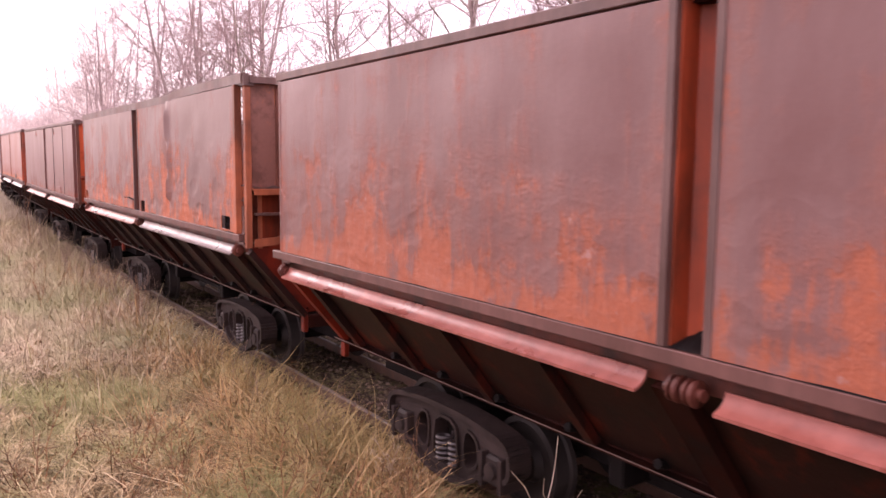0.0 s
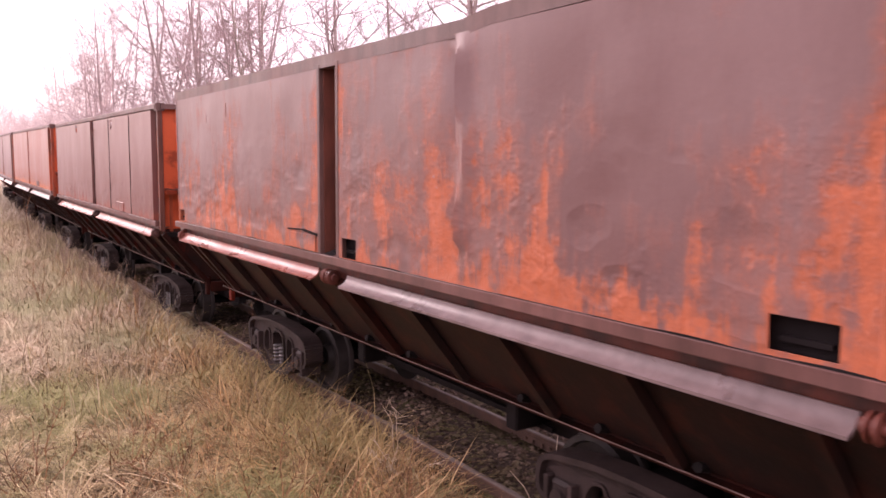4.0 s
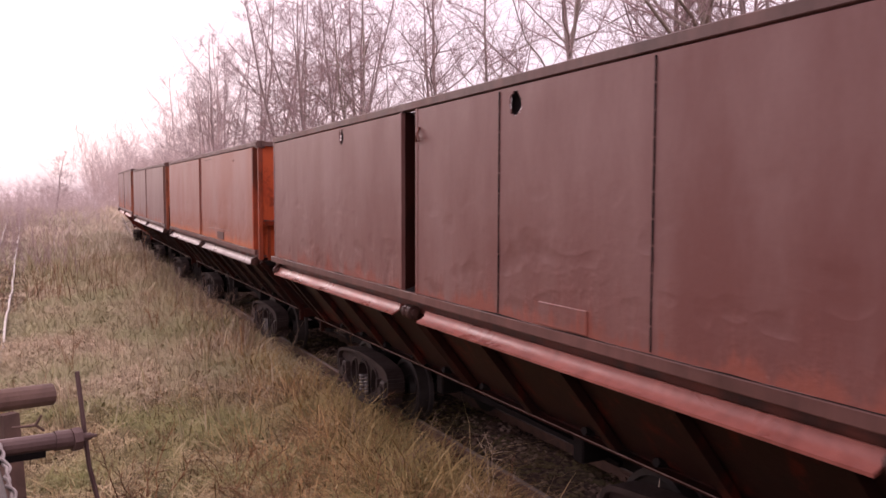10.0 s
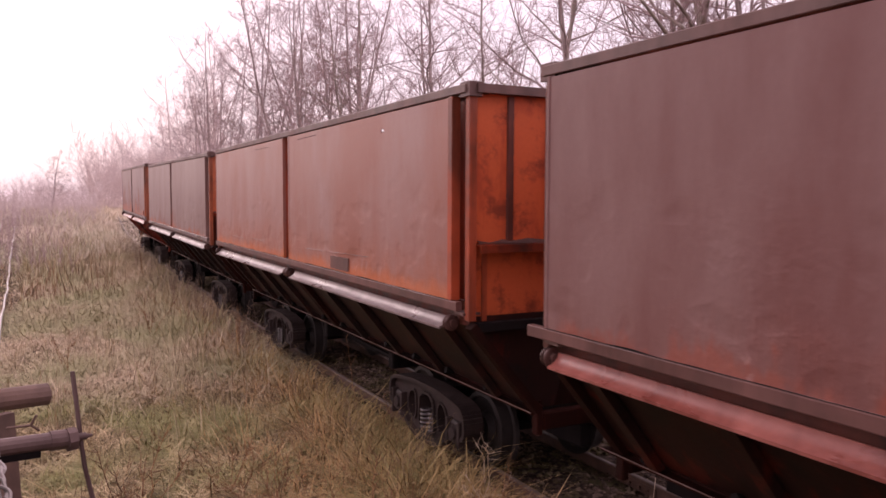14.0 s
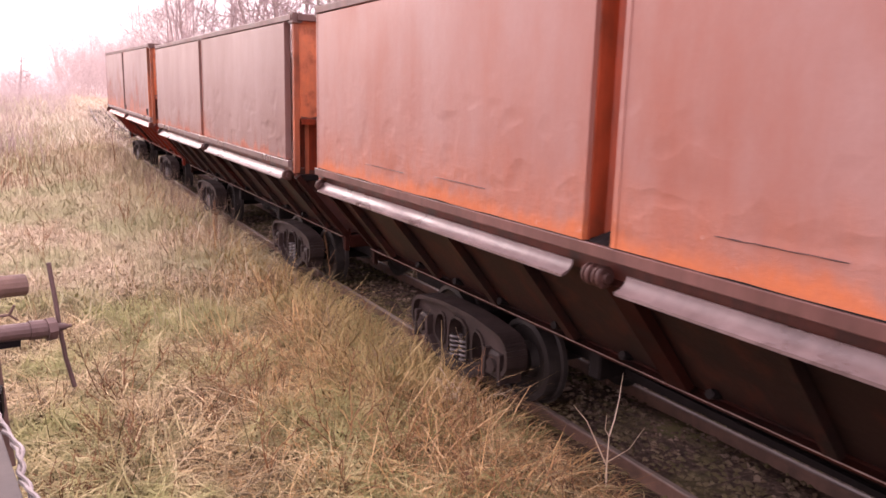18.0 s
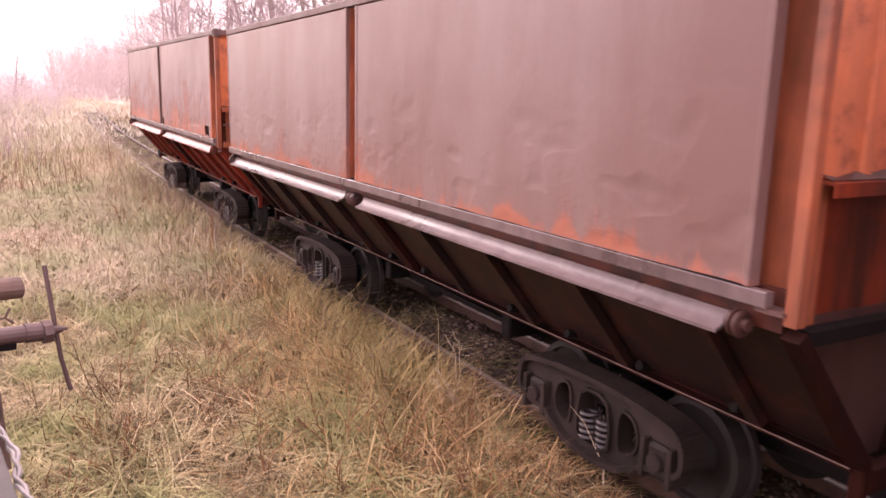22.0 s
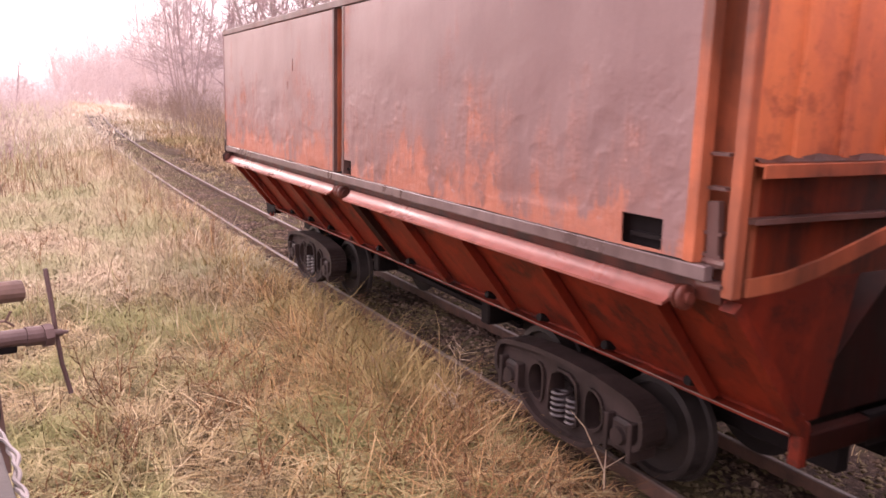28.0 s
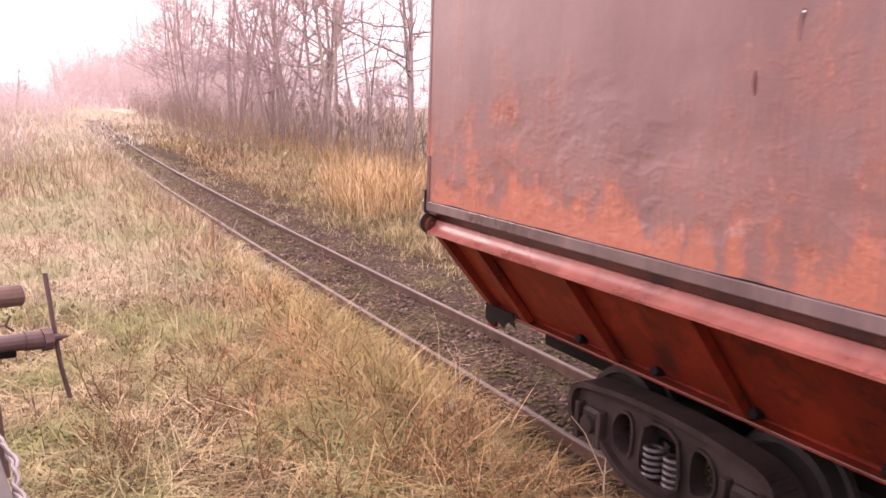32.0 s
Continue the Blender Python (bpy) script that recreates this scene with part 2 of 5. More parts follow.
POST_ORANGE = worn("worn_orange_paint", (0.52, 0.14, 0.06), (0.12, 0.042, 0.026), 0.55)
# Near-black red: shade under the wagons is put into the colour.
RED_DARK = worn("shade_darkened_red", (0.036, 0.008, 0.005), (0.008, 0.005, 0.004), 0.7, spec=0.08)
STRIP = worn("grey_brown_edge_paint", (0.17, 0.088, 0.075), (0.07, 0.034, 0.028), 0.5)
DOOR_RAIL = worn("red_brown_rail_paint", (0.17, 0.072, 0.058), (0.07, 0.028, 0.022), 0.55)
LEDGE_GREY = worn("wet_grey_brown_paint", (0.20, 0.135, 0.128), (0.085, 0.054, 0.050), 0.34)
POST = worn("maroon_post_paint", (0.20, 0.060, 0.038), (0.055, 0.022, 0.016), 0.55)
LEDGE = worn("wet_faded_red_paint", (0.34, 0.105, 0.080), (0.15, 0.036, 0.026), 0.33)
GRIME = worn("black_brown_grime", (0.016, 0.012, 0.012), (0.008, 0.006, 0.006), 0.7, 3, spec=0.08)
CAST = worn("grimy_cast_steel", (0.050, 0.032, 0.029), (0.013, 0.009, 0.008), 0.62, 4, spec=0.2)
SPRING = worn("spring_steel", (0.075, 0.055, 0.055), (0.03, 0.022, 0.022), 0.4, 6)
TREAD = worn("worn_wheel_steel", (0.04, 0.032, 0.03), (0.018, 0.014, 0.013), 0.5, 5, spec=0.2)
# Pale tone for the highlight that is painted along the sill edge.
EDGE_GLINT = worn("painted_edge_glint", (0.24, 0.16, 0.14), (0.14, 0.08, 0.07), 0.4, 7)
TARP = worn("olive_brown_stain", (0.075, 0.046, 0.022), (0.03, 0.02, 0.012), 0.7, 3, spec=0.1)
RAIL = worn("rusty_rail_steel", (0.16, 0.085, 0.06), (0.07, 0.04, 0.03), 0.6, 5)
RAIL_TOP = worn("run_bright_rail_head", (0.17, 0.12, 0.10), (0.085, 0.058, 0.046), 0.5, 6, spec=0.35)
PALE_RAIL = worn("pale_worn_rail", (0.48, 0.43, 0.41), (0.26, 0.22, 0.20), 0.4, 6)
# BARK and TWIGS are lightened to stand for haze over the wood.
BARK = worn("grey_brown_bark", (0.43, 0.335, 0.315), (0.28, 0.21, 0.195), 0.9, 5)
BARK_PALE = worn("pale_aspen_bark", (0.46, 0.39, 0.33), (0.24, 0.18, 0.155), 0.9, 4)
TWIGS = worn("red_brown_twigs", (0.52, 0.37, 0.365), (0.38, 0.265, 0.265), 0.9, 4)
BRUSH = worn("brown_brushwood", (0.22, 0.145, 0.12), (0.13, 0.085, 0.075), 0.9, 4)
# MIST_WOOD, MID_WOOD and FAR_WOOD have haze mixed into the base colour.
MIST_WOOD = worn("scrub_haze_pale", (0.86, 0.77, 0.77), (0.78, 0.68, 0.68), 1.0, 0.3)
BEARING = worn("dark_red_brown_steel", (0.09, 0.036, 0.028), (0.03, 0.014, 0.012), 0.5, 5)
BOSS = worn("dark_oily_red", (0.15, 0.036, 0.022), (0.035, 0.014, 0.011), 0.5, 5)
MID_WOOD = worn("brushwood_haze_brown", (0.44, 0.34, 0.33), (0.33, 0.25, 0.245), 1.0, 0.3)
BANK_BRUSH = worn("olive_brown_brushwood", (0.33, 0.235, 0.185), (0.20, 0.14, 0.11), 0.9, 2)
DECK = worn("grey_brown_deck_planks", (0.17, 0.125, 0.105), (0.075, 0.052, 0.043), 0.8, 3)
FAR_WOOD = worn("brushwood_haze_grey", (0.68, 0.56, 0.545), (0.56, 0.44, 0.425), 1.0, 0.3)
WEED_STEM = worn("grey_brown_dead_stems", (0.36, 0.25, 0.19), (0.17, 0.105, 0.075), 0.9, 3)
OLD_WOOD = worn("weathered_wood", (0.20, 0.12, 0.095), (0.085, 0.05, 0.04), 0.8, 9)
PIPE = worn("rusty_pipe", (0.16, 0.095, 0.085), (0.08, 0.045, 0.04), 0.55, 9)
BOARD = worn("grey_weathered_board", (0.11, 0.09, 0.08), (0.055, 0.044, 0.04), 0.8, 6)
ROPE = worn("white_braided_rope", (0.42, 0.37, 0.35), (0.24, 0.2, 0.185), 0.9, 12)
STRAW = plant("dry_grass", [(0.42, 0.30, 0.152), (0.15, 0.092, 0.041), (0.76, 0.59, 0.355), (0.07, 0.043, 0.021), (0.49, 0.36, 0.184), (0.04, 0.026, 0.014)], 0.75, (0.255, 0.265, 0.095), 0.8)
HAY = plant("golden_dry_grass", [(0.54, 0.38, 0.225), (0.16, 0.085, 0.045), (0.70, 0.54, 0.35), (0.30, 0.18, 0.095), (0.50, 0.34, 0.19), (0.07, 0.04, 0.025)], 0.8, (0.33, 0.28, 0.13), 0.3)
# STRAW_MID and MISTY grow paler with distance: haze put into the grass colour.
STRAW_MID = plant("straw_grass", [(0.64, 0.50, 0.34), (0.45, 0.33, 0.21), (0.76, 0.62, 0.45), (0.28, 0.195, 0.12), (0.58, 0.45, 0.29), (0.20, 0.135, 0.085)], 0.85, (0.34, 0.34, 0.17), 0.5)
MISTY = plant("haze_paled_grass", [(0.71, 0.59, 0.47), (0.63, 0.51, 0.39), (0.76, 0.64, 0.52), (0.55, 0.43, 0.33)], 0.9, (0.56, 0.51, 0.37), 0.25)
RAILSIDE = plant("brown_orange_dry_grass", [(0.60, 0.355, 0.155), (0.15, 0.068, 0.030), (0.82, 0.57, 0.31), (0.30, 0.145, 0.060), (0.54, 0.31, 0.13), (0.045, 0.024, 0.014)], 0.8, (0.33, 0.26, 0.10), 0.5)
REED = plant("golden_reed", [(0.62, 0.43, 0.22), (0.40, 0.25, 0.12), (0.74, 0.55, 0.32), (0.28, 0.16, 0.08)])
REDWEED = plant("red_brown_dry_weed", [(0.20, 0.10, 0.055), (0.34, 0.175, 0.085), (0.12, 0.06, 0.038)])
PALEWEED = plant("pale_dry_stalk", [(0.66, 0.53, 0.41), (0.52, 0.39, 0.28)])


# ---- building helpers ----
def finish(bm, name, mat, smooth=False):
    bmesh.ops.recalc_face_normals(bm, faces=bm.faces)
    me = bpy.data.meshes.new(name)
    bm.to_mesh(me)
    bm.free()
    if smooth:
        me.shade_smooth()
        me.set_sharp_from_angle(angle=radians(32))
    me.materials.append(mat)
    return me


def part(name, bm, mat, parent, label="", smooth=False):
    ob = new(name, finish(bm, name, mat, smooth))
    ob.parent = parent
    if label:
        ob["label"] = label
    return ob


def shared(name, me, parent, m=None, label=""):
    ob = new(name, me)
    ob.parent = parent
    if m is not None:
        ob.matrix_basis = m
    if label:
        ob["label"] = label
    return ob


def thing(name, label, category, m=None, group="", kind=""):
    ob = tagged(new(name), label, category, group, kind)
    ob.empty_display_size = 0.2
    if m is not None:
        ob.matrix_basis = m
    return ob


def box(bm, x0, x1, y0, y1, z0, z1, bev=0.0):
    vs = [bm.verts.new((x, y, z)) for x in (x0, x1) for y in (y0, y1) for z in (z0, z1)]
    fs = [bm.faces.new([vs[i] for i in q]) for q in ((0, 1, 3, 2), (4, 6, 7, 5), (0, 4, 5, 1), (2, 3, 7, 6), (0, 2, 6, 4), (1, 5, 7, 3))]
    if bev:
        es = list({e for f in fs for e in f.edges})
        bmesh.ops.bevel(bm, geom=es, offset=bev, segments=1, affect="EDGES")
    return bm


def prism(bm, prof, a, b, axis="y"):
    """A closed outline drawn out from a to b along an axis: (x, z) along y, or (y, z) along x."""
    def at(p, s):
        return (p[0], s, p[1]) if axis == "y" else (s, p[0], p[1])
    r0, r1 = [bm.verts.new(at(p, a)) for p in prof], [bm.verts.new(at(p, b)) for p in prof]
    k = len(prof)
    for i in range(k):
        bm.faces.new((r0[i], r0[(i + 1) % k], r1[(i + 1) % k], r1[i]))
    bm.faces.new(r0), bm.faces.new(r1)
    return bm


def tube(bm, p0, p1, r0, r1=None, sides=10, cap=True):
    p0, p1 = Vector(p0), Vector(p1)
    r1 = r0 if r1 is None else r1
    q = (p1 - p0).to_track_quat("Z", "Y")
    rings = []
    for p, r in ((p0, r0), (p1, r1)):
        rings.append([bm.verts.new(p + q @ Vector((r * math.cos(2 * math.pi * i / sides), r * math.sin(2 * math.pi * i / sides), 0))) for i in range(sides)])
    for i in range(sides):
        j = (i + 1) % sides
        bm.faces.new((rings[0][i], rings[0][j], rings[1][j], rings[1][i]))
    if cap:
        bm.faces.new(rings[0]), bm.faces.new(rings[1])
    return bm


def turned(bm, centre, prof, sides=20):
    """A piece turned on a lathe along y: prof holds the place along the axis and the radius."""
    c = Vector(centre)
    rings = [[bm.verts.new(c + Vector((r * math.cos(2 * math.pi * q / sides), y, r * math.sin(2 * math.pi * q / sides)))) for q in range(sides)] for y, r in prof]
    for r0, r1 in zip(rings, rings[1:]):
        for q in range(sides):
            bm.faces.new((r0[q], r0[(q + 1) % sides], r1[(q + 1) % sides], r1[q]))
    bm.faces.new(rings[0]), bm.faces.new(rings[-1])
    return bm


def beam(bm, p0, p1, w, d):
    """A square-cut bar from p0 to p1."""
    p0, p1 = Vector(p0), Vector(p1)
    q = (p1 - p0).to_track_quat("Y", "Z")
    ring = lambda p: [bm.verts.new(p + q @ Vector((a * w / 2, 0, c * d / 2))) for a, c in ((-1, -1), (1, -1), (1, 1), (-1, 1))]
    a, b = ring(p0), ring(p1)
    for i in range(4):
        j = (i + 1) % 4
        bm.faces.new((a[i], a[j], b[j], b[i]))
    bm.faces.new(a), bm.faces.new(b)
    return bm


def BM():
    return bmesh.new()


# ---- the line: straight past the camera, then rising and bending gently ----
AXIS = 3.23


def track_x(y):
    d = max(0.0, min(y, 45.0) - 16.0)
    x = AXIS + 0.0011 * d * d
    return x + (0.064 * (y - 45.0) if y > 45 else 0.0)


def track_z(y):
    d = y - 11.0
    return 0.0125 * 0.5 * (d + math.sqrt(d * d + 9.0)) - 0.0016 if y < 60 else track_z(59.99) + 0.004 * (y - 60)


def ground_z(x, y):
    """The height of the ground under the grass."""
    tz = track_z(max(-20.0, min(y, 120.0)))
    off = x - track_x(max(-20.0, min(y, 120.0)))
    z = tz - 0.10
    z += 0.05 * noise.noise((x * 0.5, y * 0.5, 3)) * min(1, max(0, abs(off) - 0.9))
    z += 0.055 * noise.noise((x * 1.7, y * 1.7, 9)) * min(1, max(0, abs(off) - 0.8) * 2)
    if off < -1:
        z += -0.05 * min(1, -off - 1) + 0.55 * math.exp(-((x + 1.0) / 3.5) ** 2 - ((y - 48) / 16) ** 2)
        z -= 0.5 * max(0, min(1, (-x - 2.0) / 6)) * max(0, min(1, (y - 6) / 12))
    else:
        z += 0.03 * min(2, max(0, off - 1))
    return z


# ---- ground ----
def build_ground():
    xs = np.concatenate([-np.geomspace(1500, 12, 22), np.arange(-11, 2.2, 0.35), np.arange(2.2, 4.4, 0.12), np.arange(4.5, 14, 0.4), np.geomspace(14.5, 1500, 22)])
    ys = np.concatenate([-np.geomspace(1500, 12, 16), np.arange(-11, 0, 1.0), np.arange(0, 20, 0.25), np.arange(20, 60, 0.8), np.geomspace(61, 2000, 26)])
    verts, faces = [], []
    for y in ys:
        for x in xs:
            z = ground_z(x, y)
            if abs(x - track_x(max(-20, min(y, 120)))) < 0.75:
                z += 0.025 * noise.noise((x * 4, y * 4, 0))
            verts.append((x, y, z))
    k = len(xs)
    for j in range(len(ys) - 1):
        for i in range(k - 1):
            faces.append((j * k + i, j * k + i + 1, (j + 1) * k + i + 1, (j + 1) * k + i))
    me = bpy.data.meshes.new("ground")
    me.from_pydata(verts, [], faces)
    me.shade_smooth()
    m, n, l, b = material("matted_grass_soil_far_haze", 0.95, 0, 0.1)
    v = coords(n, l)
    a = noise_tex(n, l, v, 0.8, 8, 0.65)
    f = noise_tex(n, l, v, 14, 6, 0.7)
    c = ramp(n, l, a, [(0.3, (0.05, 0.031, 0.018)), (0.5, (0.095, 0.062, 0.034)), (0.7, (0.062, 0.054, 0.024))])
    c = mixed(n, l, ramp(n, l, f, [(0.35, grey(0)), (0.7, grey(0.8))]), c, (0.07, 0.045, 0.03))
    # Beyond 28 m the colour pales to stand for haze over the land.
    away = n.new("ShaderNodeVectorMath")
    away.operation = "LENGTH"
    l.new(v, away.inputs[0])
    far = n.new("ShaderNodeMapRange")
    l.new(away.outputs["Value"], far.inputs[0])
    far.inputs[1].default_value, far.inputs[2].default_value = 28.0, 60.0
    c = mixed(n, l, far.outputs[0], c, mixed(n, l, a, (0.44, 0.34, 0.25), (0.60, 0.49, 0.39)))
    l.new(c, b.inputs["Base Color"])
    bump(n, l, b, f, 0.7, 0.03)
    me.materials.append(m)
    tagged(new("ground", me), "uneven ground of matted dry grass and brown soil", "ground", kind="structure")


build_ground()


def build_track():
    """Each rail: a flat-bottomed section swept along the line, with joints."""
    ys = list(np.arange(-14, 62, 1.5))
    prof = [(-0.045, -0.105), (0.045, -0.105), (0.045, -0.095), (0.008, -0.085), (0.008, -0.03), (0.022, -0.025), (0.022, -0.004), (0.016, 0.0), (-0.016, 0.0), (-0.022, -0.004), (-0.022, -0.025), (-0.008, -0.03), (-0.008, -0.085), (-0.045, -0.095)]
    for side in (-0.4, 0.4):
        rail = thing("rail", "rusty narrow-gauge steel rail with a run-bright head, sunk in grass", "rail", group="rails of the line", kind="structure")
        for nm, sel, mat in (("rail_body", None, RAIL), ("rail_head", (6, 7, 8, 9), RAIL_TOP)):
            bm = BM()
            rings = []
            for y in ys:
                x, z = track_x(y) + side, track_z(y)
                if nm == "rail_body":
                    rings.append([bm.verts.new((x + a, y, z + c - 0.002)) for a, c in prof])
                else:
                    rings.append([bm.verts.new((x + a, y, z + c)) for a, c in ((-0.021, -0.006), (-0.015, 0.001), (0.015, 0.001), (0.021, -0.006))])
            k = len(rings[0])
            for r0, r1 in zip(rings, rings[1:]):
                for i in range(k if nm == "rail_body" else k - 1):
                    j = (i + 1) % k
                    bm.faces.new((r0[i], r0[j], r1[j], r1[i]))
            part(nm, bm, mat, rail)
        for jy in (4.02, 12.1, 20.2):
            bm = BM()
            for s in (-1, 1):
                box(bm, side + s * 0.012, side + s * 0.030, -0.19, 0.19, -0.085, -0.028, 0.003)
                for q in (-0.13, -0.05, 0.05, 0.13):
                    tube(bm, (side + s * 0.03, q, -0.055), (side + s * 0.048, q, -0.055), 0.013, sides=6)
            for v in bm.verts:
                v.co += Vector((track_x(jy), jy, track_z(jy)))
            part("fishplate", bm, RAIL, rail)
    # bed of dark gravel
    m, n, l, b = material("dark_gravel_and_leaves", 0.95, 0, 0.15)
    v = coords(n, l)
    f = noise_tex(n, l, v, 22, 8, 0.75)
    p = noise_tex(n, l, v, 1.6, 6, 0.65)
    c = ramp(n, l, f, [(0.34, (0.016, 0.010, 0.008)), (0.54, (0.072, 0.044, 0.032)), (0.72, (0.21, 0.14, 0.11))])
    c = mixed(n, l, ramp(n, l, p, [(0.52, grey(0)), (0.66, grey(0.7))]), c, (0.11, 0.10, 0.035))
    l.new(c, b.inputs["Base Color"])
    bump(n, l, b, f, 0.9, 0.03)
    bm = BM()
    prev = None
    for k in range(150):
        y = -12 + k * 0.45
        ring = []
        for q in range(13):
            x = track_x(y) - 0.8 + 0.2 * q
            ring.append(bm.verts.new((x, y, ground_z(x, y) + (0.012 + 0.018 * noise.noise((x * 5, y * 5, 1)) if 0 < q < 12 else -0.03))))
        if prev:
            for q in range(12):
                bm.faces.new((prev[q], prev[q + 1], ring[q + 1], ring[q]))
        prev = ring
    tagged(new("track_bed", finish(bm, "track_bed", m, True)), "dark gravel track bed with moss and leaves", "track bed", kind="structure")
    # bed of stones and trodden leaves between and beside the rails
    random.seed(5)
    rng = np.random.default_rng(5)
    count = 22000
    y = rng.uniform(0.5, 30, count) ** 1.0
    x = np.where(rng.uniform(0, 1, count) < 0.75, rng.normal(0, 0.38, count).clip(-0.8, 0.8), rng.uniform(0.5, 1.4, count))
    s = rng.uniform(0.009, 0.040, count)
    tri = np.array([(1, 0, -0.4), (-0.5, 0.87, -0.4), (-0.5, -0.87, -0.4), (0.1, 0.1, 0.7)])
    ang = rng.uniform(0, 6.28, count)
    ca, sa = np.cos(ang), np.sin(ang)
    verts = np.zeros((count, 4, 3))
    for i in range(4):
        px, py, pz = tri[i] + rng.normal(0, 0.15, 3)
        verts[:, i, 0] = (px * ca - py * sa) * s * rng.uniform(0.7, 1.3, count)
        verts[:, i, 1] = (px * sa + py * ca) * s
        verts[:, i, 2] = pz * s * 0.6
    gx = np.array([track_x(v) for v in y]) + x
    gz = np.array([ground_z(a, c) for a, c in zip(gx, y)])
    verts[:, :, 0] += gx[:, None]
    verts[:, :, 1] += y[:, None]
    verts[:, :, 2] += gz[:, None] + 0.018
    f = np.array([(0, 1, 3), (1, 2, 3), (2, 0, 3), (0, 2, 1)])
    faces = (np.arange(count)[:, None, None] * 4 + f[None]).reshape(-1, 3)
    stones = mesh_object("track_bed_stones", verts.reshape(-1, 3), faces, plant("stones_and_leaf_litter", [(0.13, 0.08, 0.058), (0.06, 0.036, 0.026), (0.27, 0.185, 0.145), (0.028, 0.018, 0.014)], 0.9, (0.12, 0.10, 0.045), 1.2))
    tagged(stones, "grey-brown stones and leaf litter between the rails", "track bed", kind="stuff")


def mesh_object(name, verts, faces, mat, smooth=False):
    """A mesh straight from arrays of corners and three-cornered faces."""
    verts, faces = np.asarray(verts, np.float32), np.asarray(faces, np.int32)
    me = bpy.data.meshes.new(name)
    me.vertices.add(len(verts))
    me.vertices.foreach_set("co", verts.ravel())
    me.loops.add(faces.size)
    me.loops.foreach_set("vertex_index", faces.ravel())
    me.polygons.add(len(faces))
    me.polygons.foreach_set("loop_start", np.arange(0, faces.size, 3, dtype=np.int32))
    me.update(calc_edges=True)
    if smooth:
        me.shade_smooth()
    me.materials.append(mat)
    return new(name, me)


build_track()


# ---- the train ----
PITCH, FIRST = 7.684, 3.452
WAGONS = [
    # paint, end style, height and place off the even spacing, dents, holes in the front and rear door (along, up, half sizes, round)
    dict(paint=0, rear=3.44, end="strap", dz=-0.025, dy=0.0, gap=-0.10, dent=1.5, holes=[]),
    dict(paint=1, wide=0.165, rear=3.37, end="strap", dz=0.03, dy=0.0, gap=0.04, dent=1.3, holes=[(-3.12, 1.41, 0.11, 0.055, 0), (-0.265, 1.40, 0.09, 0.06, 0), (3.20, 1.405, 0.08, 0.055, 0), (1.887, 2.33, 0.012, 0.06, 1), (2.385, 2.29, 0.008, 0.04, 1)]),
    dict(paint=2, wide=0.16, rear=3.41, end="plain", dz=-0.02, dy=0.0, gap=0.0, dent=0.5, holes=[(-1.32, 2.43, 0.055, 0.062, 1), (1.27, 2.44, 0.05, 0.06, 1)]),
    dict(paint=3, wide=0.12, rear=3.54, end="bright", dz=0.0, dy=0.0, gap=0.08, dent=0.8, holes=[(-2.35, 2.40, 0.03, 0.015, 1)]),
    dict(paint=4, rear=3.55, end="faded", dz=0.0, dy=0.0, gap=0.06, dent=0.7, holes=[]),
    dict(paint=5, rear=3.54, end="strap", dz=0.05, dy=0.06, gap=0.06, dent=1.3, holes=[(-3.12, 1.41, 0.11, 0.060, 0), (-0.10, 1.395, 0.09, 0.05, 0), (1.10, 2.15, 0.012, 0.05, 1), (1.25, 1.98, 0.010, 0.04, 1)]),
]
HALF, SIDE, TOP = 3.56, 1.12, 2.575
WHEEL_R, WHEELBASE = 0.275, 0.96
BOGIES = (-2.15, 1.95)


def door_panel(y0, y1, z0, z1, sgn, seed, dent, holes, crease=None):
    bm = BM()
    ny, nz = 56, 22
    ysn = np.linspace(y0, y1, ny + 1)
    zsn = np.linspace(z0, z1, nz + 1)
    for hy, hz, a, c, _ in holes:
        if y0 < hy < y1:
            for target in [hy + a * q / 5 for q in range(-5, 6)]:
                ysn = np.append(ysn[(abs(ysn - target) > 0.0015) | (ysn == y0) | (ysn == y1)], target)
            for target in [hz + c * q / 5 for q in range(-5, 6)]:
                zsn = np.append(zsn[(abs(zsn - target) > 0.0015) | (zsn == z0) | (zsn == z1)], target)
    ysn, zsn = np.sort(ysn), np.sort(zsn)
    ny, nz = len(ysn) - 1, len(zsn) - 1
    grid = []
    for z in zsn:
        row = []
        for y in ysn:
            edge = min(1, (y - y0) / 0.15, (y1 - y) / 0.15, (z - z0) / 0.1, (z1 - z) / 0.1)
            e = max(0, edge)
            b = 0.005 * noise.noise((y * 0.9, z * 1.1, seed * 9.0)) + 0.004 * noise.noise((y * 3.3, z * 3.0, seed * 5.0 + 40))
            dim = noise.noise((y * 3.6, z * 6.5, seed * 3.0 + 20))
            b -= 0.012 * max(0, dim - 0.25) * max(0.15, min(1, (2.25 - z) / 0.6))
            if crease is not None:
                b += 0.030 * math.exp(-((y - crease - 0.02 * math.sin(z * 9)) / 0.035) ** 2) * (1 if z > 1.5 else 0) - 0.012 * math.exp(-((y - crease - 0.09) / 0.05) ** 2)
            row.append(bm.verts.new((sgn * (SIDE + 0.004 + dent * e * b), y, z)))
        grid.append(row)
    for j in range(nz):
        for i in range(ny):
            cy, cz = (ysn[i] + ysn[i + 1]) / 2, (zsn[j] + zsn[j + 1]) / 2
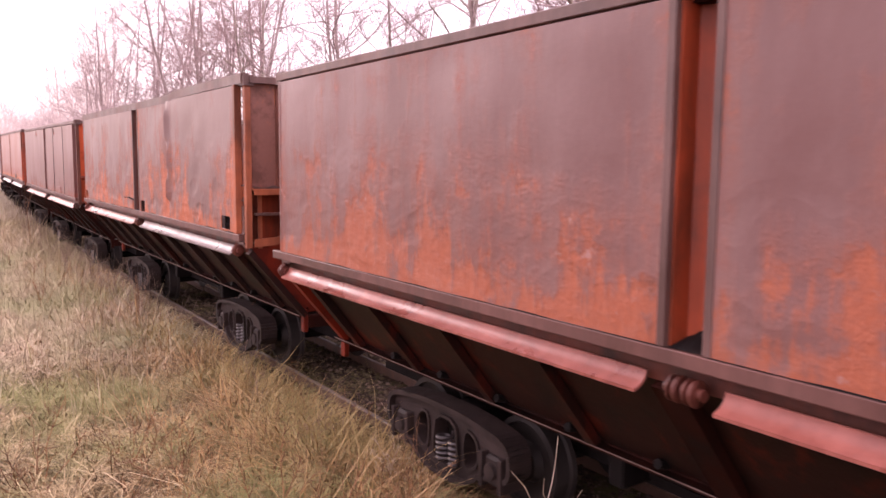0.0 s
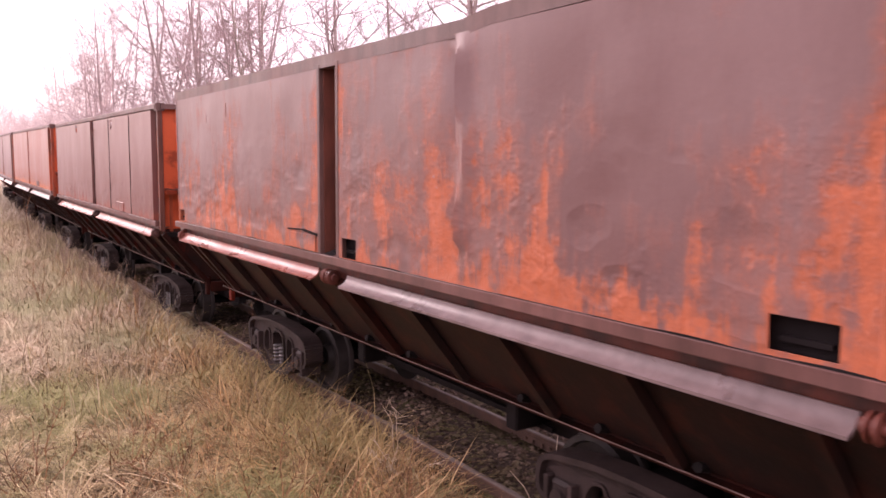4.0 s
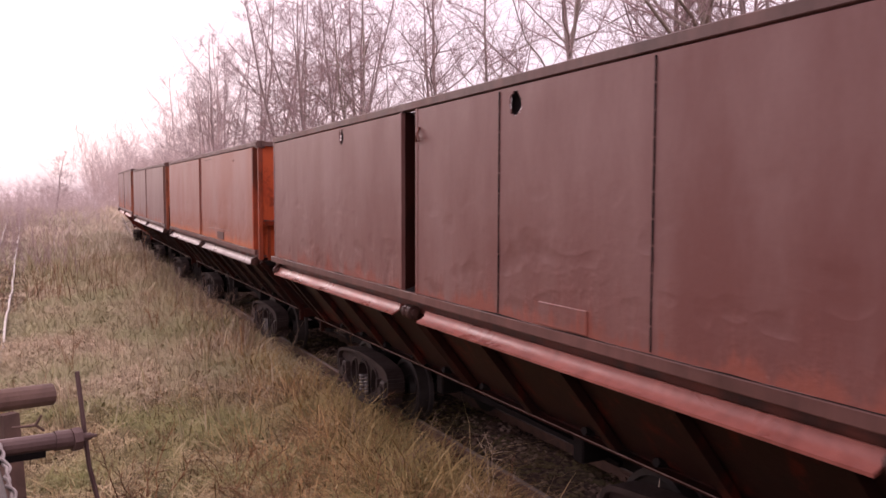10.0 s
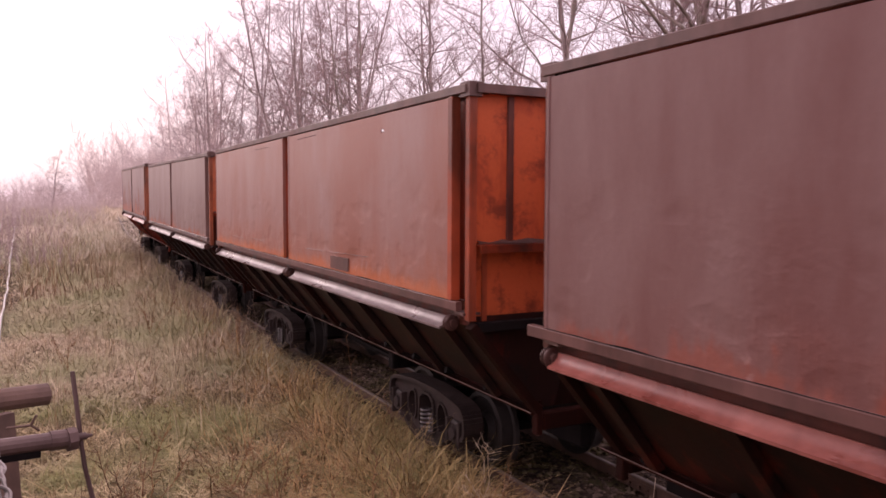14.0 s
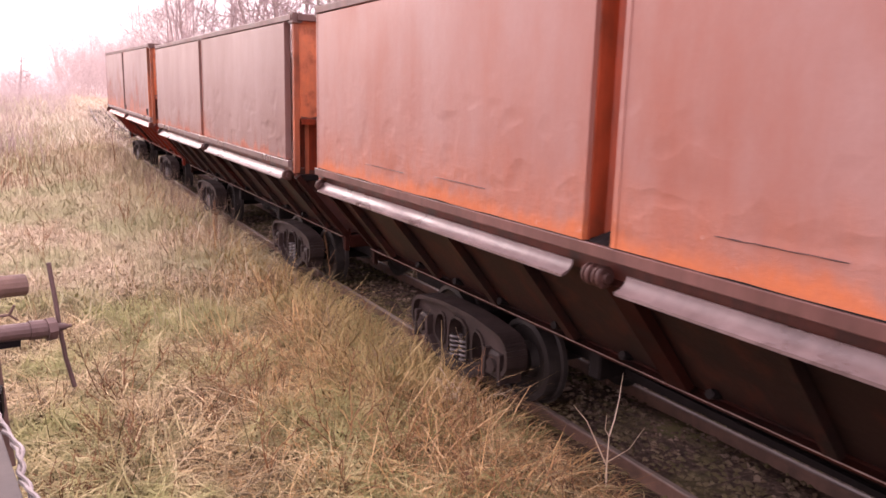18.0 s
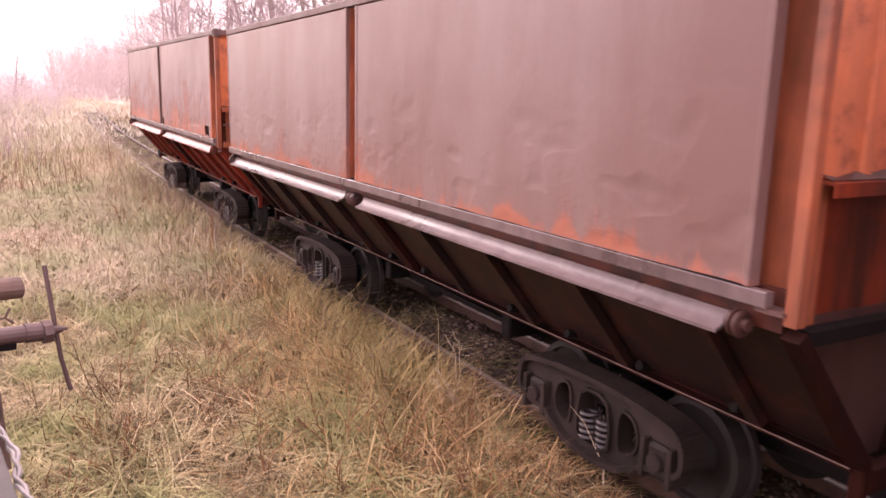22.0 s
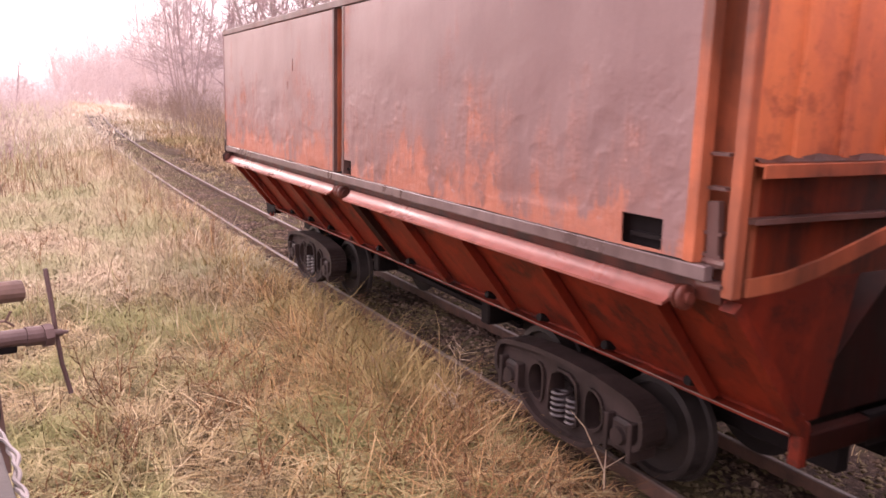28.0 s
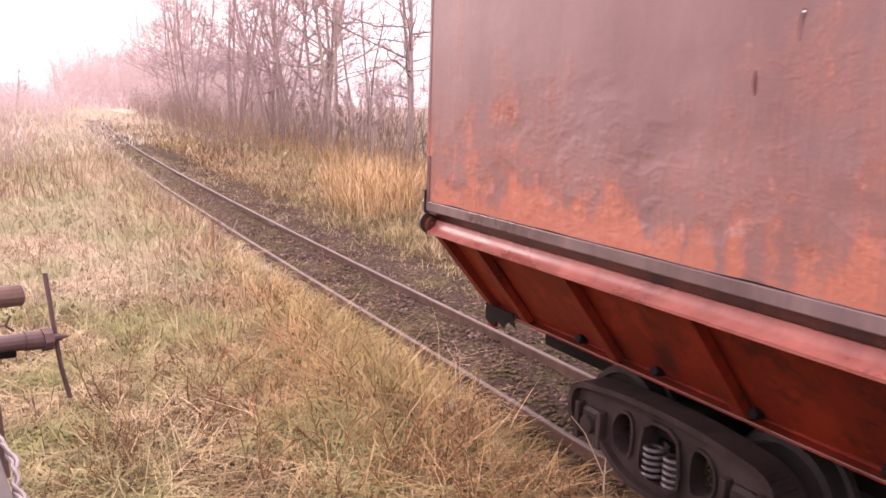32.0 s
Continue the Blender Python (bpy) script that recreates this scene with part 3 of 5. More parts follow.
            if any(abs(cy - h[0]) < h[2] and abs(cz - h[1]) < h[3] and (not h[4] or ((cy - h[0]) / h[2]) ** 2 + ((cz - h[1]) / h[3]) ** 2 < 1.0 + 0.35 * noise.noise((cy * 40, cz * 40, seed))) for h in holes):
                continue
            bm.faces.new((grid[j][i], grid[j][i + 1], grid[j + 1][i + 1], grid[j + 1][i]))
    loose = [v for v in bm.verts if not v.link_faces]
    bmesh.ops.delete(bm, geom=loose, context="VERTS")
    bmesh.ops.recalc_face_normals(bm, faces=bm.faces)
    f = bm.faces[:] and next(iter(bm.faces))
    if f.normal.x * sgn < 0:
        bmesh.ops.reverse_faces(bm, faces=bm.faces)
    bmesh.ops.solidify(bm, geom=bm.faces, thickness=0.006)
    return bm


def wheelset_meshes():
    out = []
    bm = BM()
    tube(bm, (-0.68, 0, 0), (0.68, 0, 0), 0.055, sides=12)
    out.append(("axle", finish(bm, "axle", GRIME, True)))
    for s in (-1, 1):
        bm = BM()
        rings = []
        for x, r in ((0.30, 0.07), (0.30, 0.11), (0.335, 0.12), (0.34, 0.22), (0.335, 0.24), (0.335, WHEEL_R + 0.025), (0.365, WHEEL_R + 0.02), (0.372, WHEEL_R), (0.46, WHEEL_R - 0.006), (0.465, 0.235), (0.44, 0.225), (0.42, 0.12), (0.47, 0.10), (0.47, 0.06)):
            rings.append([bm.verts.new((s * x, r * math.cos(a), r * math.sin(a))) for a in (2 * math.pi * i / 36 for i in range(36))])
        for r0, r1 in zip(rings, rings[1:]):
            for i in range(36):
                j = (i + 1) % 36
                bm.faces.new((r0[i], r0[j], r1[j], r1[i]))
        me = finish(bm, "wheel", TREAD)
        out.append(("wheel", me))
    return out


def side_frame_mesh():
    """The cast side frame of a bogie: a flanged arch with two windows and a spring opening between the axle jaws."""
    bm = BM()
    w = WHEELBASE / 2
    outer = [(-w - 0.15, 0.24), (-w - 0.155, 0.40), (-w - 0.10, 0.465), (-w + 0.06, 0.49), (-0.20, 0.515), (0.20, 0.515), (w - 0.06, 0.49), (w + 0.10, 0.465), (w + 0.155, 0.40), (w + 0.15, 0.24),
             (w - 0.10, 0.22), (w - 0.16, 0.165), (0.17, 0.09), (-0.17, 0.09), (-w + 0.16, 0.165), (-w + 0.10, 0.22)]
    wins = [[(-0.32, 0.235), (-0.20, 0.18), (-0.18, 0.30), (-0.195, 0.43), (-0.29, 0.415), (-0.335, 0.33)],
            [(-0.125, 0.145), (0.125, 0.145), (0.13, 0.30), (0.10, 0.445), (-0.10, 0.445), (-0.13, 0.30)],
            [(0.20, 0.18), (0.32, 0.235), (0.335, 0.33), (0.29, 0.415), (0.195, 0.43), (0.18, 0.30)]]

    def softened(lp, times=2):
        for _ in range(times):
            lp = [p for i in range(len(lp)) for a, c in ((lp[i], lp[(i + 1) % len(lp)]),) for p in ((0.75 * a[0] + 0.25 * c[0], 0.75 * a[1] + 0.25 * c[1]), (0.25 * a[0] + 0.75 * c[0], 0.25 * a[1] + 0.75 * c[1]))]
        return lp
    outer, wins = softened(outer), [softened(wins[0]), softened(wins[1], 1), softened(wins[2])]
    t = 0.035
    edges = []
    for lp in [outer] + wins:
        vs = [bm.verts.new((0, a, c)) for a, c in lp]
        edges += [bm.edges.new((vs[i], vs[(i + 1) % len(vs)])) for i in range(len(vs))]
    bmesh.ops.triangle_fill(bm, use_beauty=True, use_dissolve=False, edges=edges)

    def inside(lp, y, z):
        hit = False
        for i in range(len(lp)):
            (a, c), (d, e) = lp[i], lp[(i + 1) % len(lp)]
            if (c > z) != (e > z) and y < (d - a) * (z - c) / (e - c) + a:
                hit = not hit
        return hit
    dead = [f for f in bm.faces if any(inside(lp, f.calc_center_median().y, f.calc_center_median().z) for lp in wins)]
    bmesh.ops.delete(bm, geom=dead, context="FACES_ONLY")
    bmesh.ops.recalc_face_normals(bm, faces=bm.faces)
    ret = bmesh.ops.extrude_face_region(bm, geom=bm.faces[:])
    for v in [g for g in ret["geom"] if isinstance(g, bmesh.types.BMVert)]:
        v.co.x += t * 2
    for v in bm.verts:
        v.co.x -= t
    # flange round the whole casting and a lip round each window
    for lp, wide, thick in ((outer, 0.155, 0.030), (wins[0], 0.10, 0.016), (wins[1], 0.11, 0.018), (wins[2], 0.10, 0.016)):
        for (a, c), (d, e) in zip(lp, lp[1:] + lp[:1]):
            beam(bm, (0, a, c), (0, d, e), wide, thick)
    # jaws of the axle boxes
    for q in (-1, 1):
        for o in (-0.085, 0.085):
            box(bm, -0.085, 0.085, q * w + o - 0.016, q * w + o + 0.016, 0.17, 0.37, 0.004)
    return finish(bm, "side_frame", CAST)


def spring_mesh():
    bm = BM()
    turns, per = 5, 12
    pts = [Vector((0.052 * math.cos(2 * math.pi * i / per), 0.052 * math.sin(2 * math.pi * i / per), 0.16 * i / (turns * per))) for i in range(turns * per + 1)]
    rings = []
    for i, p in enumerate(pts):
        a = 2 * math.pi * i / per
        o = Vector((math.cos(a), math.sin(a), 0))
        rings.append([bm.verts.new(p + o * 0.012 * math.cos(b) + Vector((0, 0, 0.012 * math.sin(b)))) for b in (0, 1.05, 2.09, 3.14, 4.19, 5.24)])
    for r0, r1 in zip(rings, rings[1:]):
        for i in range(6):
            j = (i + 1) % 6
            bm.faces.new((r0[i], r0[j], r1[j], r1[i]))
    return finish(bm, "coil_spring", SPRING, True)


def axle_box_mesh():
    bm = BM()
    box(bm, -0.07, 0.07, -0.066, 0.066, -0.085, 0.085, 0.018)
    tube(bm, (-0.090, 0, 0), (-0.06, 0, 0), 0.045, 0.055, sides=14)
    return finish(bm, "axle_box", CAST)


WHEEL_PARTS = wheelset_meshes()
FRAME_MESH, SPRING_MESH, AXLE_BOX = side_frame_mesh(), spring_mesh(), axle_box_mesh()
ROLLING = []


def build_end(car, e, style, RED, SHEET, reach):
    """One end of the body. e: -1 for the leading end, 1 for the trailing one."""
    Y = e * reach
    inner = Y - e * 0.03
    B = 1.668 if style in ("plain", "bright") else 1.70      # top of the cross beam
    bm = BM()
    box(bm, -1.05, 1.05, min(Y - e * 0.045, inner), max(Y - e * 0.045, inner), B, 2.53)
    end = part("end_wall", bm, SHEET, car, "red-orange end wall of upright sheets with dark ribs")
    for lx in (-0.82, -0.55, -0.275, 0.0, 0.275, 0.55, 0.82):
        bm = BM()
        prism(bm, [(lx - 0.024, Y - e * 0.03), (lx + 0.024, Y - e * 0.03), (lx + 0.018, Y - e * 0.016), (lx - 0.018, Y - e * 0.016)], B + 0.01, 2.52, "y")
        for v in bm.verts:
            v.co = Vector((v.co.x, v.co.z, v.co.y))
        part("rib", bm, BOSS if style in ("plain", "bright") else POST if SHEET == END_SHEETS[1] else SHEET, end)
    bm = BM()
    box(bm, -1.07, 1.07, min(Y + e * 0.03, Y - e * 0.06), max(Y + e * 0.03, Y - e * 0.06), TOP - 0.05, TOP)
    part("end_top_beam", bm, STRIP, car, "grey-brown steel edge beam")
    bm = BM()
    prof = [(Y - e * 0.03, B + 0.008), (Y + e * 0.035, B), (Y + e * 0.035, B - 0.045), (Y + e * 0.027, B - 0.045), (Y + e * 0.027, B - 0.008), (Y - e * 0.03, B - 0.002)]
    prism(bm, prof, -1.048, 1.048, "x")
    cross = part("end_cross_beam", bm, POST_ORANGE if style == "strap" else END_LOW, car)
    bm = BM()
    k = 24
    low = [bm.verts.new((-1.04 + 2.08 * q / k, Y + e * 0.012, B + 0.006)) for q in range(k + 1)]
    top = [bm.verts.new((-1.04 + 2.08 * q / k, Y - e * 0.029, B + 0.025 + 0.025 * noise.noise((q * 0.6, e, 4)))) for q in range(k + 1)]
    for q in range(k):
        bm.faces.new((low[q], low[q + 1], top[q + 1], top[q]))
    part("dirt_line", bm, BEARING, cross, "dark peat dirt lying on the beam")
    # lower plate, narrowing to the sills
    back = e * 0.06
    bm = BM()
    prism(bm, [(-1.04, B), (1.04, B), (1.04, 1.25), (-1.04, 1.25)], Y - back, Y - back - e * 0.012)
    low = part("lower_end_plate", bm, SHEET if style in ("plain", "bright") else END_LOW, car, "stained red lower end plate")
    for s in (-1, 1):
        bm = BM()
        prism(bm, [(s * 1.04, 1.25), (s * 0.30, 1.25), (s * 0.46, 0.66), (s * 0.60, 0.66), (s * 1.04, 1.20)], Y - back, Y - back - e * 0.012)
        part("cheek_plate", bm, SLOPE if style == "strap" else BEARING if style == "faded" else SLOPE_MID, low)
    # Near-black plate added behind the open centre to stand for its shade.
    bm = BM()
    prism(bm, [(-0.5, 1.27), (0.5, 1.27), (0.58, 0.66), (-0.58, 0.66)], Y - e * 0.32, Y - e * 0.33)
    part("opening_shade_plate", bm, GRIME, car)
    for s in (-1, 1):
        bm = BM()
        beam(bm, (s * 1.072, Y - e * 0.035, 1.20), (s * 0.60, Y - e * 0.035, 0.64), 0.07, 0.05)
        part("raking_beam", bm, SLOPE if style == "strap" and SHEET != END_SHEETS[1] else SLOPE_MID if style == "strap" else RED_DARK, car)
    if style == "strap":
        bm = BM()
        prev = None
        for q in range(13):
            a = math.pi * q / 12
            x, y, z = -1.04 + 2.08 * q / 12, Y + e * 0.05 * math.sin(a), 1.27 + 0.20 * math.sin(a) ** 2
            ring = [bm.verts.new((x, y + dy, z + dz)) for dy, dz in ((-0.006, -0.032), (0.006, -0.032), (0.006, 0.032), (-0.006, 0.032))]
            if prev:
                for k in range(4):
                    bm.faces.new((prev[k], prev[(k + 1) % 4], ring[(k + 1) % 4], ring[k]))
            else:
                bm.faces.new(ring)
            prev = ring
        bm.faces.new(prev)
        part("bent_strap", bm, POST_ORANGE, car)
    if SHEET == END_SHEETS[1]:
        bm = BM()
        prism(bm, [(-0.58, 1.12), (-0.30, 1.24), (0.10, 1.30), (0.42, 1.24), (0.50, 1.05), (0.22, 0.86), (-0.08, 0.80), (-0.36, 0.92)], Y - e * 0.048, Y - e * 0.056)
        part("peat_crust", bm, TARP, car, "olive-brown crust of dried peat")
    if style == "strap":
        bm = BM()
        beam(bm, (-1.02, Y - e * 0.03, 1.50), (1.02, Y - e * 0.03, 1.48), 0.05, 0.02)
        part("thin_cross_bar", bm, STRIP, car)
    else:
        bm = BM()
        beam(bm, (-1.03, Y - e * 0.03, 1.19), (1.03, Y - e * 0.03, 1.19), 0.06, 0.05)
        part("thin_cross_bar", bm, GRIME, car)
    # corner posts with the recess beside the doors
    for s in (-1, 1):
        bm = BM()
        box(bm, min(s * 1.05, s * 1.10), max(s * 1.05, s * 1.10), min(Y - e * 0.01, Y - e * 0.060), max(Y - e * 0.01, Y - e * 0.060), 1.23, TOP - 0.052, 0.004)
        post = part("corner_post", bm, RED if style == "bright" else POST_ORANGE if style in ("strap", "faded") and e < 0 else POST, car, "worn steel corner post")
        bm = BM()
        box(bm, min(s * 0.955, s * 0.99), max(s * 0.955, s * 0.99), min(Y - e * 0.052, Y - e * 0.34), max(Y - e * 0.052, Y - e * 0.34), 1.22, TOP - 0.052)
        part("recess_plate", bm, POST_ORANGE if style in ("strap", "faded") else RED, post)
        bm = BM()
        prism(bm, [(Y - e * 0.055, TOP - 0.05), (Y - e * 0.30, TOP - 0.05), (Y - e * 0.30, TOP - 0.062), (Y - e * 0.16, TOP - 0.066), (Y - e * 0.055, TOP - 0.20)], s * 0.95, s * 1.062, "x")
        part("gusset", bm, BOSS, post, "dark gusset under the top corner")
        bm = BM()
        box(bm, min(s * 1.0, s * 1.115), max(s * 1.0, s * 1.115), min(Y - e * 0.05, Y - e * 0.16), max(Y - e * 0.05, Y - e * 0.16), 1.26, 1.275)
        part("foot_bracket", bm, STRIP, post)
        bm = BM()
        box(bm, min(s * 1.03, s * 1.115), max(s * 1.03, s * 1.115), min(Y + e * 0.012, Y - e * 0.10), max(Y + e * 0.012, Y - e * 0.10), TOP - 0.07, TOP + 0.012)
        part("corner_cap", bm, STRIP, post)
        if style == "strap":
            for z in (1.72, 1.60, 1.44, 1.36):
                bm = BM()
                box(bm, min(s * 1.035, s * 1.085), max(s * 1.035, s * 1.085), min(Y - e * 0.09, Y - e * 0.18), max(Y - e * 0.09, Y - e * 0.18), z, z + 0.012)
                part("latch_plate", bm, STRIP, post)
            bm = BM()
            beam(bm, (s * 1.07, Y - e * 0.12, 1.32), (s * 1.07, Y - e * 0.14, 1.56), 0.03, 0.05)
            part("latch_bar", bm, STRIP, post, "rusty door latch bar")
            bm = BM()
            tube(bm, (s * 1.06, Y - e * 0.22, 1.34), (s * 1.09, Y - e * 0.05, 1.345), 0.018, sides=8)
            part("latch_lever", bm, STRIP, post)
    # headstock, draw gear and hose
    bm = BM()
    box(bm, -0.58, 0.58, min(Y, Y - e * 0.06), max(Y, Y - e * 0.06), 0.53, 0.64, 0.008)
    part("headstock", bm, RED_DARK, car)
    bm = BM()
    box(bm, -0.06, 0.06, min(Y, Y + e * 0.22), max(Y, Y + e * 0.22), 0.53, 0.63, 0.01)
    tube(bm, (0, Y + e * 0.20, 0.58), (0, Y + e * 0.262, 0.58), 0.13, 0.14, 16)
    beam(bm, (-0.2, Y - e * 0.02, 0.58), (0.2, Y - e * 0.02, 0.58), 0.04, 0.14)
    part("centre_buffer", bm, GRIME, car, "round grimy centre buffer")
    bm = BM()
    pts = [Vector((0.28, Y + e * (0.02 + 0.22 * math.sin(k / 8 * math.pi / 2)), 0.52 - 0.24 * math.sin(k / 8 * math.pi) - 0.05 * k / 8)) for k in range(9)]
    for a, b in zip(pts, pts[1:]):
        tube(bm, a, b, 0.018, sides=6)
    part("brake_hose", bm, GRIME, car)
    for s in (-1, 1):
        bm = BM()
        box(bm, s * 0.605 - 0.022, s * 0.605 + 0.022, min(Y, Y - e * 0.06), max(Y, Y - e * 0.06), 0.50, 0.69, 0.006)
        part("sill_end", bm, SLOPE if style == "strap" else RED_DARK, car)


def build_wagon(i, spec):
    car = thing("hopper_wagon", WAGON_LABELS[i], "wagon", group="train of hopper wagons")
    paint = PAINTS[spec["paint"]]
    GAP = spec["gap"]            # middle of the gap between a side's two doors
    FOOT = 1.337                 # lower edge of the doors
    red = REDS[spec["end"] in ("strap", "faded") and i != 0]
    gap_mat = (RED, POST, RED_DARK, RED, POST_ORANGE, POST_ORANGE)[i]
    for hy, hz, a, c, _ in spec["holes"]:
        if hz < 1.6:
            # Near-black plate added behind the notch in place of the interior's shade.
            bm = BM()
            box(bm, -1.075, -1.06, hy - a - 0.05, hy + a + 0.05, hz - c - 0.04, hz + c + 0.05)
            box(bm, -1.10, -1.076, hy - a * 0.7, hy + a * 0.8, hz - c * 0.5, hz - c * 0.2)
            part("notch_shade_plate", bm, GRIME, car, "dark plate added behind the cut door corner as interior shade")
    # doors, ledges and slopes on both sides
    for s in (-1, 1):
        for nm, y0, y1 in (("front", -3.36, GAP - spec.get("wide", 0.10)), ("rear", GAP + 0.10, spec["rear"] - 0.075)):
            holes = spec["holes"] if s < 0 else []
            holes = [h for h in holes if y0 - 0.05 < h[0] < y1 + 0.05]
            bm = door_panel(y0, y1, FOOT, 2.515, s, i * 4 + (nm == "rear") + 2 * (s > 0), spec["dent"], holes, -1.42 if (i == 1 and nm == "front" and s < 0) else None)
            door = part("side_door", bm, paint, car, DOOR_LABELS[i], smooth=True)
            for yy in (y0 - 0.004, y1 + 0.004):
                bm = BM()
                lead = yy < -3 and i in (1, 3, 5)
                hw = 0.026 if lead else 0.017 if abs(yy - GAP) < 0.25 else 0.012
                box(bm, min(s * 1.07, s * 1.1285), max(s * 1.07, s * 1.1285), yy - hw, yy + hw, FOOT - 0.002, 2.52, 0.003)
                part("door_stile", bm, (RED if i == 3 else POST_ORANGE) if lead else STRIP if abs(yy - GAP) < 0.25 and i in (0, 1, 5) else paint, door)
            bm = BM()
            tops = [max(0.0004, 0.0026 + 0.009 * noise.noise((q * 0.09, i * 3.0 + s, y0))) for q in range(130)]
            ends = [y0 + (y1 - y0) * q / 129 for q in range(130)]
            low = [bm.verts.new((s * 1.1284, yy, FOOT - 0.0028)) for yy in ends]
            high = [bm.verts.new((s * 1.1262, yy, FOOT - 0.0024 + h)) for yy, h in zip(ends, tops)]
            for q in range(129):
                bm.faces.new((low[q], low[q + 1], high[q + 1], high[q]))
            part("weld_line", bm, GRIME, door)
            # ledge under the door
            bm = BM()
            a, b = y0 - 0.02, y1 + 0.02 if nm == "front" else y1 + 0.02
            prof = [(s * 1.090, 1.226), (s * 1.092, 1.212), (s * 1.099, 1.198), (s * 1.112, 1.184), (s * 1.130, 1.173), (s * 1.151, 1.165),
                    (s * 1.152, 1.153), (s * 1.126, 1.162), (s * 1.104, 1.176), (s * 1.088, 1.194), (s * 1.080, 1.226)]
            prism(bm, prof, a + 0.10, b - 0.07)
            grey_ledge = i in (3, 4) or (i == 1 and nm == "front")
            ledge = part("door_ledge", bm, LEDGE_GREY if grey_ledge else LEDGE, car, "flared wet grey-brown ledge" if grey_ledge else "flared wet ledge with faded red paint", smooth=True)
            for yy in (a + 0.05 if nm == "front" else GAP + 0.034, GAP - 0.034 if nm == "front" else b - 0.02):
                bm = BM()
                turned(bm, (s * 1.10, yy, 1.195), ((-0.045, 0.022), (-0.024, 0.022), (-0.023, 0.042), (-0.018, 0.049), (-0.010, 0.049), (-0.006, 0.032), (0.006, 0.032), (0.010, 0.047), (0.018, 0.047), (0.023, 0.040), (0.024, 0.022), (0.045, 0.022)))
                part("shaft_bearing", bm, BOSS if i in (0, 1, 5) else BEARING, ledge)
        bm = BM()
        prism(bm, [(s * 1.090, FOOT - 0.056), (s * 1.128, FOOT - 0.059), (s * 1.130, FOOT - 0.055), (s * 1.130, FOOT - 0.008), (s * 1.126, FOOT - 0.004), (s * 1.090, FOOT - 0.004)], -3.45, min(3.53, spec["rear"] + 0.08))
        part("bottom_rail", bm, LEDGE_GREY if i in (4, 5) else DOOR_RAIL, car, "worn steel rail along the foot of the doors")
        # Back plate in a darker red gives the dark band below the rail.
        bm = BM()
        box(bm, min(s * 1.015, s * 1.045), max(s * 1.015, s * 1.045), -3.46, spec["rear"] - 0.02, 1.185, FOOT - 0.006)
        part("ledge_back_plate", bm, BOSS, car, "dark red back plate behind the ledges")
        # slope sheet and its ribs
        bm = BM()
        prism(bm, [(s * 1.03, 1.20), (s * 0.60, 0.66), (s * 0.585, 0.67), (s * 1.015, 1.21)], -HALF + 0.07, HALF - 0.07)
        # Sheets of all but the last wagon carry their shade in the paint.
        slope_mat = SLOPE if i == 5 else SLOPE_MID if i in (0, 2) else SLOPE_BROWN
        slope = part("slope_sheet", bm, slope_mat, car, "sloping red hopper sheet, oil-stained and mostly darkened for shade")
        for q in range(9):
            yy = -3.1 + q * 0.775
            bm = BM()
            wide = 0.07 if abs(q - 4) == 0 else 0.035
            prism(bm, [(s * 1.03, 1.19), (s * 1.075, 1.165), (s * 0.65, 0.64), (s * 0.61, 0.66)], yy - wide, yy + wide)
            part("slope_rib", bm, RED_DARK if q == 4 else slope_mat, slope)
        bm = BM()
        prism(bm, [(s * 0.56, 0.62), (s * 0.64, 0.62), (s * 0.64, 0.632), (s * 0.575, 0.632), (s * 0.575, 0.70), (s * 0.56, 0.70)], -HALF + 0.05, HALF - 0.05)
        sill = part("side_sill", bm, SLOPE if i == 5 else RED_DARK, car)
        # Thin pale bar added as a painted highlight on the sill's outer edge.
        bm = BM()
        beam(bm, (s * 0.643, -HALF + 0.05, 0.634), (s * 0.643, HALF - 0.05, 0.634), 0.005, 0.005)
        part("sill_glint", bm, EDGE_GLINT, sill, "thin pale bar standing for the highlight on the sill edge")
        for q in range(12):
            yy = -3.0 + q * 0.56
            bm = BM()
            tube(bm, (s * 0.60, yy, 0.67), (s * 0.665, yy, 0.685), 0.024, sides=8)
            part("lug", bm, GRIME, sill)
        bm = BM()
        x0, x1 = min(s * 1.06, s * 1.125), max(s * 1.06, s * 1.125)
        if i == 1 and s < 0:
            stops = [(-HALF + 0.02, 0.024), (-2.4, 0.024), (-1.62, 0.018), (-1.40, -0.006), (spec["rear"] - 0.02, 0.0)]
            rows = [[bm.verts.new((x, y, TOP + dz + up)) for x, up in ((x0, -0.078), (x1, -0.078), (x1, 0), (x0, 0))] for y, dz in stops]
            for r0, r1 in zip(rows, rows[1:]):
                for q in range(4):
                    bm.faces.new((r0[q], r0[(q + 1) % 4], r1[(q + 1) % 4], r1[q]))
            bm.faces.new(rows[0]), bm.faces.new(rows[-1])
        else:
            box(bm, x0, x1, -HALF + 0.02, spec["rear"] - 0.02, TOP - 0.05, TOP, 0.004)
        part("top_beam", bm, STRIP, car, "grey-brown top edge beam")
        # post between the doors: a shallow trough with an upright web and peat lying at its foot
        bm = BM()
        prism(bm, [(GAP - 0.42, s * 1.04), (GAP - 0.12, s * 1.04), (GAP - 0.012, s * 0.985), (GAP + 0.012, s * 0.985), (GAP + 0.12, s * 1.04), (GAP + 0.34, s * 1.04), (GAP + 0.34, s * 1.02), (GAP, s * 0.96), (GAP - 0.42, s * 1.02)], 1.22, TOP - 0.052)
        for v in bm.verts:
            v.co = Vector((v.co.z, v.co.x, v.co.y))
        post = part("middle_post", bm, gap_mat, car, "recessed red-brown post in the gap between the doors")
